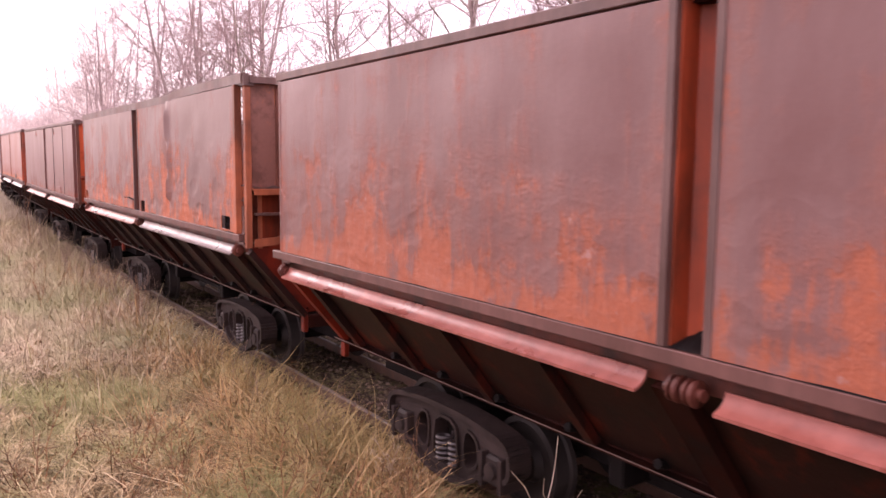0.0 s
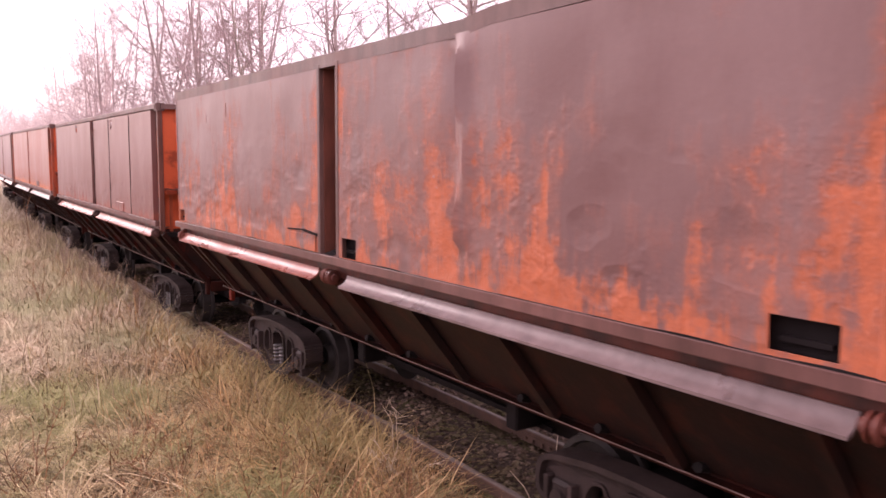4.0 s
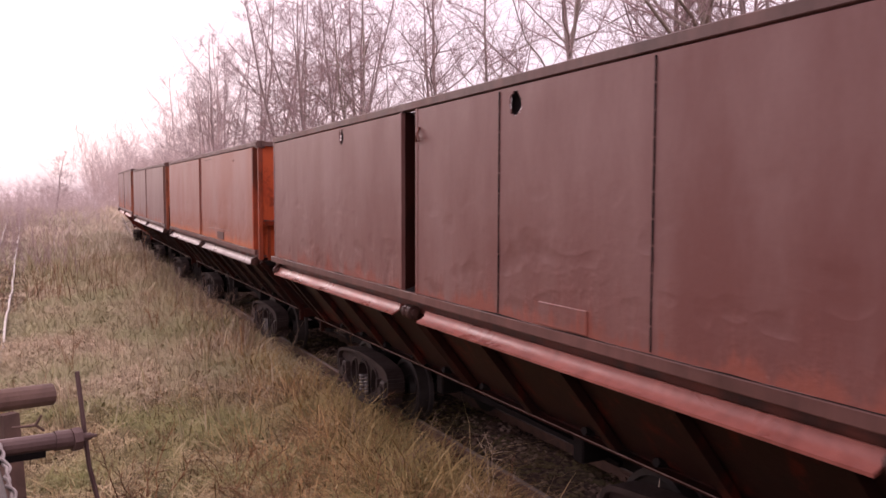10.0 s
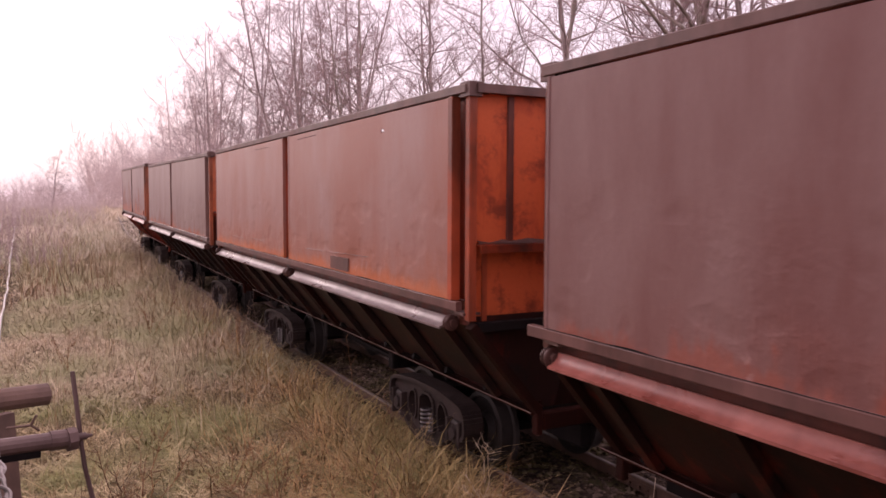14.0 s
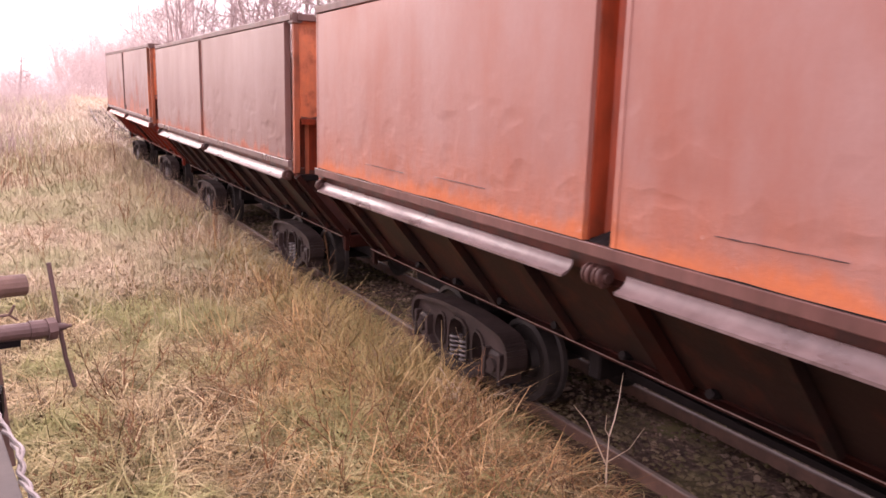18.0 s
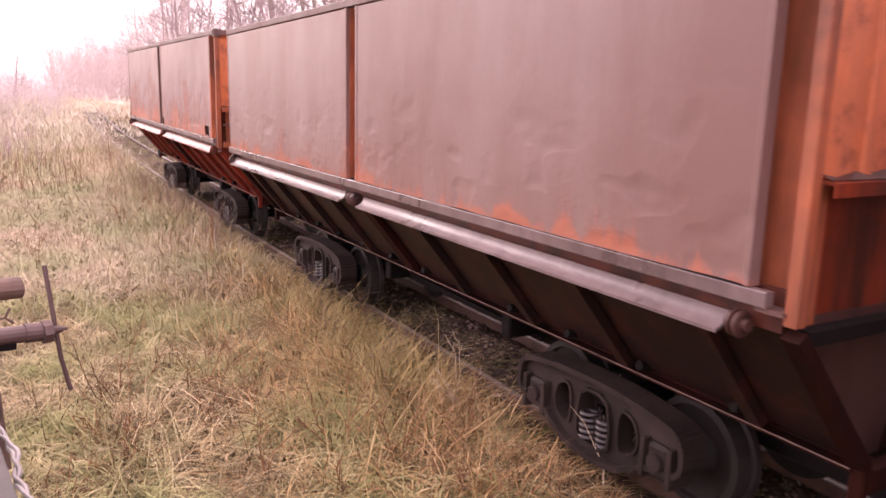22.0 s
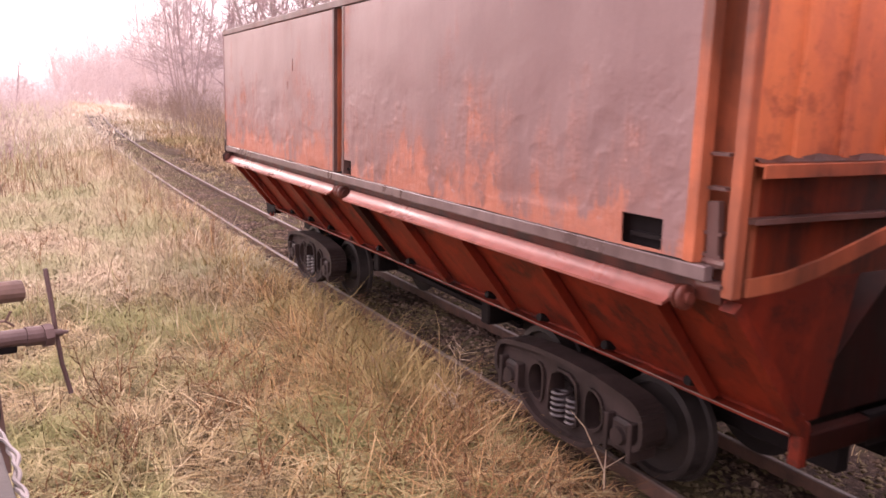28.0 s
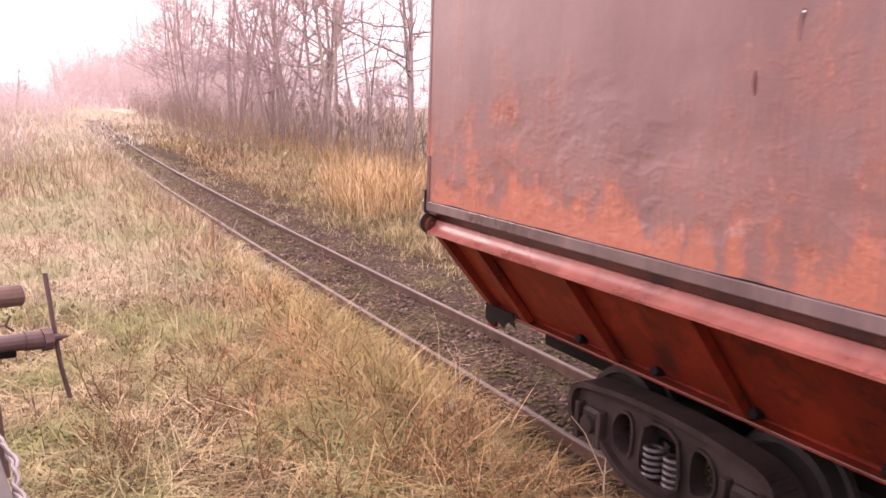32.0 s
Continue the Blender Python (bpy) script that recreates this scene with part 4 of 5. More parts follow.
        # Added dark cover that blocks sky light above the post.
        bm = BM()
        box(bm, min(s * 0.95, s * 1.057), max(s * 0.95, s * 1.057), GAP - 0.36, GAP + 0.30, TOP - 0.075, TOP - 0.054)
        part("sky_stop", bm, RED_DARK, post)
        for yy in (GAP - spec.get("wide", 0.10) + 0.025, GAP + 0.075):
            bm = BM()
            box(bm, min(s * 1.01, s * 1.10), max(s * 1.01, s * 1.10), yy - 0.006, yy + 0.006, FOOT + 0.002, TOP - 0.052)
            part("flange", bm, RED_DARK if i == 2 else gap_mat, post)
        bm = BM()
        k = 10
        back = [bm.verts.new((s * 1.0, GAP - 0.068 + 0.136 * q / k, FOOT + 0.025 + 0.035 * math.exp(-((q - 5) / 3.0) ** 2) + 0.02 * noise.noise((q, i, s)))) for q in range(k + 1)]
        fore = [bm.verts.new((s * 1.115, GAP - 0.068 + 0.136 * q / k, FOOT - 0.002 + 0.006 * abs(noise.noise((q * 0.7, i, s + 4))))) for q in range(k + 1)]
        for q in range(k):
            bm.faces.new((back[q], back[q + 1], fore[q + 1], fore[q]))
        part("peat_heap", bm, GRIME, post, "black peat lying at the foot of the post")
    # floor saddle inside and the underframe
    bm = BM()
    prism(bm, [(-0.585, 0.67), (0.0, 1.25), (0.585, 0.67), (0.57, 0.65), (-0.57, 0.65)], -HALF + 0.08, HALF - 0.08)
    part("saddle_floor", bm, RED_DARK, car)
    for s in (-1, 1):
        bm = BM()
        box(bm, s * 0.18 - 0.04, s * 0.18 + 0.04, -HALF + 0.1, HALF - 0.1, 0.345, 0.655)
        part("centre_sill", bm, GRIME, car)
    bm = BM()
    tube(bm, (0.38, -0.6, 0.47), (0.38, 0.25, 0.47), 0.13, sides=16)
    part("air_tank", bm, GRIME, car)
    for yy in (-1.05, 0.75):
        bm = BM()
        box(bm, -0.50, 0.50, yy - 0.05, yy + 0.05, 0.40, 0.64, 0.01)
        part("cross_member", bm, GRIME, car)
    bm = BM()
    beam(bm, (-0.3, -1.2, 0.40), (-0.3, 1.0, 0.44), 0.03, 0.03)
    beam(bm, (0.3, -1.2, 0.38), (0.25, 1.1, 0.42), 0.03, 0.03)
    part("brake_rod", bm, GRIME, car)
    for bi, by in enumerate(BOGIES):
        bm = BM()
        box(bm, -0.60, 0.60, by - 0.11, by + 0.11, 0.34, 0.50, 0.015)
        bog = part("bogie", bm, GRIME, car, "two-axle bogie with grimy cast side frames")
        for s in (-1, 1):
            shared("side_frame", FRAME_MESH, bog, pose(s * 0.63, by, 0.0))
            for dy in (-0.066, 0.066):
                shared("coil_spring", SPRING_MESH, bog, pose(s * 0.63, by + dy, 0.155))
            for wy in (-WHEELBASE / 2, WHEELBASE / 2):
                shared("axle_box", AXLE_BOX, bog, pose(s * 0.63, by + wy, WHEEL_R, 0, 0, 0 if s < 0 else 180))
        for wy in (-WHEELBASE / 2, WHEELBASE / 2):
            ws = new("wheelset")
            ws.parent = car
            ws.empty_display_size = 0.1
            for nm, me in WHEEL_PARTS:
                shared(nm, me, ws)
            ROLLING.append((ws, by + wy))
    for e in (-1, 1):
        build_end(car, e, spec["end"], red, END_SHEETS[i], HALF if e < 0 else spec["rear"])
    if i == 5:
        bm = BM()
        for k in range(5):
            box(bm, -1.075, -1.045, GAP - 0.035 + 0.012 * (k % 2), GAP + 0.03 + 0.012 * (k % 2), 1.34 + 0.075 * k, 1.395 + 0.075 * k, 0.006)
        beam(bm, (-1.08, GAP + 0.02, 1.30), (-1.075, GAP - 0.01, 1.78), 0.02, 0.025)
        part("door_latch", bm, STRIP, car, "rusty linked door latch in the gap")
        bm = BM()
        box(bm, -1.135, -1.105, 3.475, 3.50, 1.16, 1.40, 0.004)
        part("tail_lever", bm, GRIME, car, "dark lever hanging at the tail corner")
        bm = BM()
        box(bm, -1.13, -1.05, 3.44, 3.475, 1.33, 1.60, 0.004)
        part("tail_bracket", bm, STRIP, car)
        bm = BM()
        tube(bm, (-1.10, 3.47, 1.205), (-1.10, 3.50, 1.205), 0.070, 0.064, 18)
        tube(bm, (-1.10, 3.50, 1.205), (-1.10, 3.52, 1.205), 0.030, 0.030, 12)
        part("tail_disc", bm, BEARING, car, "dark round disc at the tail end of the ledge shaft")
        bm = BM()
        prism(bm, [(3.52, 0.66), (3.22, 0.66), (3.18, 0.58), (3.27, 0.60), (3.31, 0.545), (3.38, 0.575), (3.44, 0.53), (3.52, 0.56)], -0.655, -0.66, "x")
        part("torn_plate", bm, GRIME, car, "dark torn plate hanging from the tail of the sill")
    if i == 1:
        bm = BM()
        beam(bm, (-1.132, 0.62, 1.462), (-1.136, 0.36, 1.472), 0.006, 0.010)
        beam(bm, (-1.136, 0.36, 1.472), (-1.133, 0.16, 1.452), 0.006, 0.016)
        part("torn_edge", bm, GRIME, car, "dark torn edge of door sheet")
        bm = BM()
        box(bm, -1.134, -1.128, 0.18, 0.60, 1.345, 1.445)
        part("loose_flap", bm, paint, car, "loose rusty flap at the door foot")
    if i == 3:
        for k, (ya, yb, za, zb) in enumerate(((-0.55, -1.05, 1.475, 1.480), (-1.25, -2.1, 1.485, 1.50), (0.95, 1.5, 1.465, 1.468), (1.9, 2.5, 1.45, 1.455), (-0.35, -0.9, 2.47, 2.475), (0.7, 1.3, 2.46, 2.463))):
            bm = BM()
            n = 12
            pts = [Vector((-1.1305, ya + (yb - ya) * q / n, za + (zb - za) * q / n + 0.004 * noise.noise((q * 0.9, k, 2)))) for q in range(n + 1)]
            rows = [[bm.verts.new(p + Vector((0.004 * o, 0, w * (0.0022 + 0.002 * noise.noise((q * 0.7, k, 9)))))) for o, w in ((1, -1), (0, 0), (1, 1))] for q, p in enumerate(pts)]
            for r0, r1 in zip(rows, rows[1:]):
                bm.faces.new((r0[0], r0[1], r1[1], r1[0])), bm.faces.new((r0[1], r0[2], r1[2], r1[1]))
            part("sheet_crack", bm, BEARING, car, "dark crack along the door sheet")
        bm = BM()
        prism(bm, [(-1.26, 1.355), (-1.68, 1.355), (-1.68, 1.46), (-1.26, 1.455)], -1.1315, -1.127, "x")
        part("patch_plate", bm, DOOR_RAIL, car, "brown patch plate at the door foot")
    if i == 2:
        # Near-black flap enlarged so that the hole looks dark inside.
        for yy in (-1.30, 1.29):
            bm = BM()
            prism(bm, [(yy - 0.10, 2.54), (yy + 0.07, 2.54), (yy + 0.07, 2.38), (yy + 0.02, 2.38), (yy - 0.02, 2.425), (yy - 0.045, 2.455), (yy - 0.10, 2.47)], -1.085, -1.09, "x")
            part("bent_flap", bm, GRIME, car, "flat dark flap behind the hole, enlarged to darken it")
        for yy in (-1.17, -2.33):
            bm = BM()
            for q in range(11):
                z = 1.345 + q * 0.106
                box(bm, -1.130, -1.118, yy - 0.0024, yy + 0.0024, z, z + 0.100)
            part("sheet_seam", bm, GRIME, car)
        bm = BM()
        for p0, p1 in (((-1.128, -0.20, 2.40), (-1.15, -0.21, 2.35)), ((-1.15, -0.21, 2.35), (-1.14, -0.18, 2.31)), ((-1.15, -0.21, 2.36), (-1.15, -0.245, 2.31))):
            tube(bm, p0, p1, 0.008, sides=7)
        part("door_hook", bm, POST, car)
        bm = BM()
        box(bm, -1.134, -1.122, -1.93, -1.55, 1.345, 1.455, 0.003)
        part("patch_plate", bm, paint, car, "small welded patch plate at the door foot")
    return car


WAGON_LABELS = [
    "red-brown steel hopper wagon with faded doors rusting from below",
    "maroon steel hopper wagon with blistered rusty doors and torn lower edge",
    "brown-grey steel hopper wagon with sound doors and two small holes",
    "faded pink-red steel hopper wagon with orange lower door edges",
    "grey-pink steel hopper wagon with plain faded doors",
    "last hopper wagon, grey-red peeling doors over orange rust",
]
DOOR_LABELS = ["dented red-grey sheet steel door, rusting", "blistered maroon door with rust patches", "brown-grey sheet steel door", "pink-red faded door with orange lower edge", "plain grey-pink faded door", "grey-red door with peeling paint"]
TRAIN = [build_wagon(i, spec) for i, spec in enumerate(WAGONS)]


# ---- own wagon on the other track, at the camera's feet ----
def build_own_wagon():
    w = thing("open_wagon", "open wooden wagon with grey side boards, a log and iron pipe", "wagon")
    d = Vector((-0.117, 1.0, 0)).normalized()          # the way that the wagon points
    n = Vector((d.y, -d.x, 0))
    at = lambda a, b, z: Vector((0.120, 0, 0)) + d * a + n * b + Vector((0, 0, z))
    bm = BM()
    for k, (z0, z1) in enumerate(((1.10, 1.19), (1.195, 1.295))):
        c = [at(-0.6, -0.035, z0), at(-0.6, 0.0, z0), at(2.33, 0.0, z0), at(2.33, -0.035, z0)]
        lo = [bm.verts.new(p) for p in c]
        hi = [bm.verts.new(p + Vector((0, 0, z1 - z0))) for p in c]
        for i in range(4):
            j = (i + 1) % 4
            bm.faces.new((lo[i], lo[j], hi[j], hi[i]))
        bm.faces.new(lo), bm.faces.new(hi)
    part("side_board", bm, BOARD, w, "weathered grey side board")
    bm = BM()
    c = [at(-0.6, -0.32, 1.297), at(-0.6, -0.005, 1.297), at(2.30, -0.005, 1.297), at(2.30, -0.32, 1.297)]
    lo = [bm.verts.new(p) for p in c]
    hi = [bm.verts.new(p + Vector((0, 0, 0.018))) for p in c]
    for i in range(4):
        j = (i + 1) % 4
        bm.faces.new((lo[i], lo[j], hi[j], hi[i]))
    bm.faces.new(lo), bm.faces.new(hi)
    part("top_board", bm, BOARD, w, "grey weathered board along the edge")
    # braided rope along the edge: two strands twisted round each other, sagging
    random.seed(3)
    for ph in (0.0, math.pi):
        bm = BM()
        pts = []
        for k in range(240):
            a = 0.85 + 1.55 * k / 239
            tw = a * 42 + ph + 2.0 * noise.noise((a * 6, 9, 0))
            wob = 0.022 * noise.noise((a * 5.0, 2.0, 0)) + 0.010 * noise.noise((a * 17.0, 4.0, 0))
            pts.append(at(a, 0.012 + wob + 0.004 * math.cos(tw), 1.292 + 0.004 * math.sin(tw) - 0.03 * max(0, math.sin((a - 1.2) * 3.0)) * 0.4))
        rings = []
        for p in pts:
            rings.append([bm.verts.new(p + n * 0.004 * math.cos(q) + Vector((0, 0, 0.004 * math.sin(q)))) for q in (0, 1.05, 2.09, 3.14, 4.19, 5.24)])
        for r0, r1 in zip(rings, rings[1:]):
            for i in range(6):
                j = (i + 1) % 6
                bm.faces.new((r0[i], r0[j], r1[j], r1[i]))
        part("rope_strand", bm, ROPE, w, "white braided rope", smooth=True)
    bm = BM()
    beam(bm, at(1.93, 0.02, 1.21), at(1.99, 0.03, 1.21), 0.03, 0.06)
    part("bracket", bm, GRIME, w)
    # log
    bm = BM()
    rings = []
    axis0, axis1 = Vector((-0.42, 2.50, 1.345)), Vector((-0.008, 2.68, 1.315))
    q = (axis1 - axis0).to_track_quat("Z", "Y")
    for k in range(9):
        p = axis0.lerp(axis1, k / 8)
        r = 0.031 + 0.003 * (k / 8)
        rings.append([bm.verts.new(p + q @ Vector((r * (1 + 0.10 * noise.noise((math.cos(a) * 1.5, math.sin(a) * 1.5, k * 0.3))) * math.cos(a), r * math.sin(a), 0.004 * noise.noise((a, k, 7)) * (k == 8)))) for a in (2 * math.pi * i / 14 for i in range(14))])
    for r0, r1 in zip(rings, rings[1:]):
        for i in range(14):
            j = (i + 1) % 14
            bm.faces.new((r0[i], r0[j], r1[j], r1[i]))
    bm.faces.new(rings[0]), bm.faces.new(rings[-1])
    part("log", bm, OLD_WOOD, w, "split brown log with a sawn end")
    # pipe, its collar and tip, and the bar through it
    bm = BM()
    tube(bm, (-0.40, 2.22, 1.29), (-0.0, 2.335, 1.262), 0.024, 0.024, 14)
    tube(bm, (-0.005, 2.333, 1.263), (0.062, 2.352, 1.258), 0.027, 0.027, 14)
    tube(bm, (0.062, 2.352, 1.258), (0.088, 2.36, 1.257), 0.012, 0.010, 10)
    tube(bm, (0.088, 2.36, 1.257), (0.104, 2.364, 1.256), 0.007, 0.004, 8)
    pipe = part("pipe", bm, PIPE, w, "rusty iron pipe with a collar")
    bm = BM()
    tube(bm, (0.038, 2.340, 1.258), (0.060, 2.347, 1.258), 0.033, 0.033, 8)
    part("collar", bm, PIPE, pipe)
    bm = BM()
    beam(bm, (-0.40, 2.215, 1.262), (-0.03, 2.325, 1.236), 0.03, 0.018)
    part("clamp_strip", bm, GRIME, pipe)
    bm = BM()
    bar = [(0.058, 2.385, 1.440), (0.066, 2.375, 1.35), (0.073, 2.366, 1.262), (0.082, 2.352, 1.17), (0.100, 2.335, 1.080)]
    for a, b in zip(bar, bar[1:]):
        tube(bm, a, b, 0.0065, sides=8)
    part("bar", bm, PIPE, pipe, "thin bent iron bar through the pipe")
    bm = BM()
    beam(bm, (-0.125, 2.55, 1.30), (-0.10, 2.50, 0.80), 0.045, 0.05)
    part("stake", bm, OLD_WOOD, w)
    bm = BM()
    for a, b in (((-0.11, 2.46, 1.28), (-0.05, 2.42, 1.29)), ((-0.05, 2.42, 1.29), (-0.035, 2.41, 1.32)), ((-0.05, 2.42, 1.29), (-0.03, 2.43, 1.27))):
        tube(bm, a, b, 0.0035, sides=6)
    part("wire_hook", bm, OLD_WOOD, w)
    # deck, frame and wheels that carry it, below the picture
    for k in range(11):
        b0, b1 = -1.55 + 0.141 * k, -1.55 + 0.141 * k + 0.134
        zz = 0.003 * (k * 7 % 5)
        c = [at(-3.2 + 0.01 * (k * 5 % 4), b0, 0.72), at(-3.2 + 0.01 * (k * 5 % 4), b1, 0.72), at(2.33 - 0.012 * (k * 3 % 4), b1, 0.72), at(2.33 - 0.012 * (k * 3 % 4), b0, 0.72)]
        bm = BM()
        lo = [bm.verts.new(p) for p in c]
        hi = [bm.verts.new(p + Vector((0, 0, 0.075 + zz))) for p in c]
        for i in range(4):
            j = (i + 1) % 4
            bm.faces.new((lo[i], lo[j], hi[j], hi[i]))
        bm.faces.new(lo), bm.faces.new(hi)
        part("deck_plank", bm, DECK, w)
    for b in (-1.15, -0.4):
        bm = BM()
        beam(bm, at(-3.15, b, 0.67), at(2.3, b, 0.67), 0.10, 0.10)
        part("deck_beam", bm, DECK, w)
    for a in (-0.3, 0.9, 2.2):
        bm = BM()
        beam(bm, at(a, -0.06, 0.78), at(a, -0.06, 1.29), 0.05, 0.05)
        part("board_post", bm, OLD_WOOD, w)
    for a in (-2.4, 1.5):
        bm = BM()
        zg = ground_z(at(a, -0.78, 0).x, at(a, -0.78, 0).y)
        for b in (-1.05, -0.51):
            tube(bm, at(a, b - 0.04, zg + 0.36), at(a, b + 0.04, zg + 0.36), 0.27, sides=24)
        tube(bm, at(a, -1.4, zg + 0.36), at(a, -0.16, zg + 0.36), 0.05, sides=10)
        box_z = zg + 0.36
        beam(bm, at(a, -1.45, (box_z + 0.74) / 2), at(a, -0.1, (box_z + 0.74) / 2), 0.2, 0.74 - box_z)
        part("wheelset", bm, GRIME, w)
    for b in (-0.27, 0.27):
        rail = thing("siding_rail", "pale worn rail of a weedy siding", "rail", group="rails of the siding", kind="structure")
        bm = BM()
        prev = None
        for k in range(70):
            y = -4 + k * 0.75
            x = siding_x(y) + b + 0.03 * noise.noise((y * 0.6, b * 9, 0))
            z = ground_z(x, y) + 0.10 + 0.06 * noise.noise((y * 0.8, b * 5, 3))
            ring = [bm.verts.new((x + p, y, z + c)) for p, c in ((-0.014, -0.15), (0.014, -0.15), (0.014, 0), (-0.014, 0))]
            if prev:
                for i in range(4):
                    j = (i + 1) % 4
                    bm.faces.new((prev[i], prev[j], ring[j], ring[i]))
            prev = ring
        part("rail_bar", bm, PALE_RAIL, rail)


def siding_x(y):
    return -0.62 - 0.0215 * y


build_own_wagon()


# ---- grass ----
def blades(rng, x, y, h, width, heading, lean, curl):
    """Arrays of arching tapering blades: seven corners and five faces each. lean: how far the tip reaches out; curl: how far it droops."""
    k = len(x)
    z = np.array([ground_z(a, b) for a, b in zip(x, y)]) - 0.02
    dx, dy = np.cos(heading), np.sin(heading)
    turn = rng.normal(0, 0.35, k)
    v = np.zeros((k, 7, 3))
    for i, (s, w) in enumerate(((0.0, 1.0), (0.38, 0.9), (0.72, 0.65), (1.0, 0.0))):
        hx, hy = np.cos(heading + turn * s), np.sin(heading + turn * s)
        out = h * lean * s ** 1.5
        up = h * np.maximum(s - np.minimum(curl, 0.92) * s ** 2.2, 0.03 * s)
        c = np.stack([x + hx * out, y + hy * out, z + up], 1)
        o = np.stack([-hy * width * w, hx * width * w, 0 * x], 1)
        if i < 3:
            v[:, 2 * i], v[:, 2 * i + 1] = c - o, c + o
        else:
            v[:, 6] = c
    f = np.array([(0, 1, 3), (0, 3, 2), (2, 3, 5), (2, 5, 4), (4, 5, 6)])
    return v.reshape(-1, 3), (np.arange(k)[:, None, None] * 7 + f[None]).reshape(-1, 3)


def clumped(rng, x0, x1, y0, y1, clumps, per, spread):
    cx, cy = rng.uniform(x0, x1, clumps), rng.uniform(y0, y1, clumps)
    head = rng.uniform(0, 2 * math.pi, clumps)
    x = np.repeat(cx, per) + rng.normal(0, spread, clumps * per)
    y = np.repeat(cy, per) + rng.normal(0, spread, clumps * per)
    out = np.arctan2(y - np.repeat(cy, per), x - np.repeat(cx, per))
    mix = rng.uniform(0, 1, clumps * per)
    head = np.where(mix < 0.55, np.repeat(head, per) + rng.normal(0, 0.5, clumps * per), out + rng.normal(0, 0.7, clumps * per))
    size = np.repeat(rng.uniform(0.7, 1.3, clumps), per)
    return x, y, head, size


def meadow(name, label, mat, seed, areas):
    rng = np.random.default_rng(seed)
    vs, fs, base = [], [], 0
    for x0, x1, y0, y1, clumps, per, spread, h, width, lean, curl in areas:
        x, y, head, size = clumped(rng, x0, x1, y0, y1, clumps, per, spread)
        edge = np.array([abs(a - track_x(b)) for a, b in zip(x, y)])
        keep = (edge > 0.47 + 0.25 * rng.uniform(0, 1, len(x)) ** 2) | (rng.uniform(0, 1, len(x)) < np.clip((y - 9) / 20, 0, 0.8))
        short = np.where(y < 17, np.clip(0.30 + (edge - 0.45) * 1.05, 0.25, 1.0), np.clip(0.55 + (edge - 0.5) * 1.3, 0.5, 1.0))
        x, y, head, size = x[keep], y[keep], head[keep], size[keep] * short[keep]
        size = size * np.where((np.abs(x - siding_x(y)) < 0.55) & (y > 12), 0.3, 1.0)
        k = len(x)
        hh = h * size * rng.uniform(0.5, 1.25, k)
        v, f = blades(rng, x, y, hh, width * rng.uniform(0.6, 1.4, k), head, np.abs(rng.normal(lean, 0.25, k)), np.abs(rng.normal(curl, 0.2, k)))
        vs.append(v)
        fs.append(f + base)
        base += len(v)
    ob = mesh_object(name, np.concatenate(vs), np.concatenate(fs), mat)
    return tagged(ob, label, "grass", kind="stuff")


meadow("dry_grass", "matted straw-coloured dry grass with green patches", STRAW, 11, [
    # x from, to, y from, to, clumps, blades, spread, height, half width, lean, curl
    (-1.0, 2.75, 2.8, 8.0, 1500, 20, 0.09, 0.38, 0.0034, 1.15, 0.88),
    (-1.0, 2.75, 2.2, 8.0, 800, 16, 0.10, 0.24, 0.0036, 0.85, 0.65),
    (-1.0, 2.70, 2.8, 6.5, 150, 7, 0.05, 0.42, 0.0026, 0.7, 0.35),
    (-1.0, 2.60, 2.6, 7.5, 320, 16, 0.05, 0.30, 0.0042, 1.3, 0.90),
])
meadow("trodden_grass", "short trodden dry grass round the open wagon", STRAW, 19, [
    (-3.4, 2.7, -5.0, 2.8, 1100, 14, 0.14, 0.26, 0.004, 0.9, 0.8),
    (-3.4, -1.0, 2.6, 8.0, 420, 14, 0.14, 0.34, 0.004, 0.9, 0.8),
    (4.3, 9.0, -6.0, -1.4, 500, 12, 0.14, 0.28, 0.0045, 0.7, 0.5),
])
meadow("straw_grass", "straw-coloured dry grass on the bank, partly paled for haze", STRAW_MID, 16, [
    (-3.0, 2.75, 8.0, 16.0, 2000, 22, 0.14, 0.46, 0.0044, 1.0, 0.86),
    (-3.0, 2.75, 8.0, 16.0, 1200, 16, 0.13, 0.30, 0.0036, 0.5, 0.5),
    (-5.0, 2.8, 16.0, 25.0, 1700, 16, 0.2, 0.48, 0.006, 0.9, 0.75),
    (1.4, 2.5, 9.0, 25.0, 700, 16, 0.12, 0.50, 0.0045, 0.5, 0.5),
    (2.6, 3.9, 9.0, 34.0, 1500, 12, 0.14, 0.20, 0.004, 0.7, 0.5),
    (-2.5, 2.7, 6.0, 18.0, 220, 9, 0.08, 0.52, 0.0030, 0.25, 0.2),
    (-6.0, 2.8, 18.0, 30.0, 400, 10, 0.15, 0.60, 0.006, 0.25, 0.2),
])
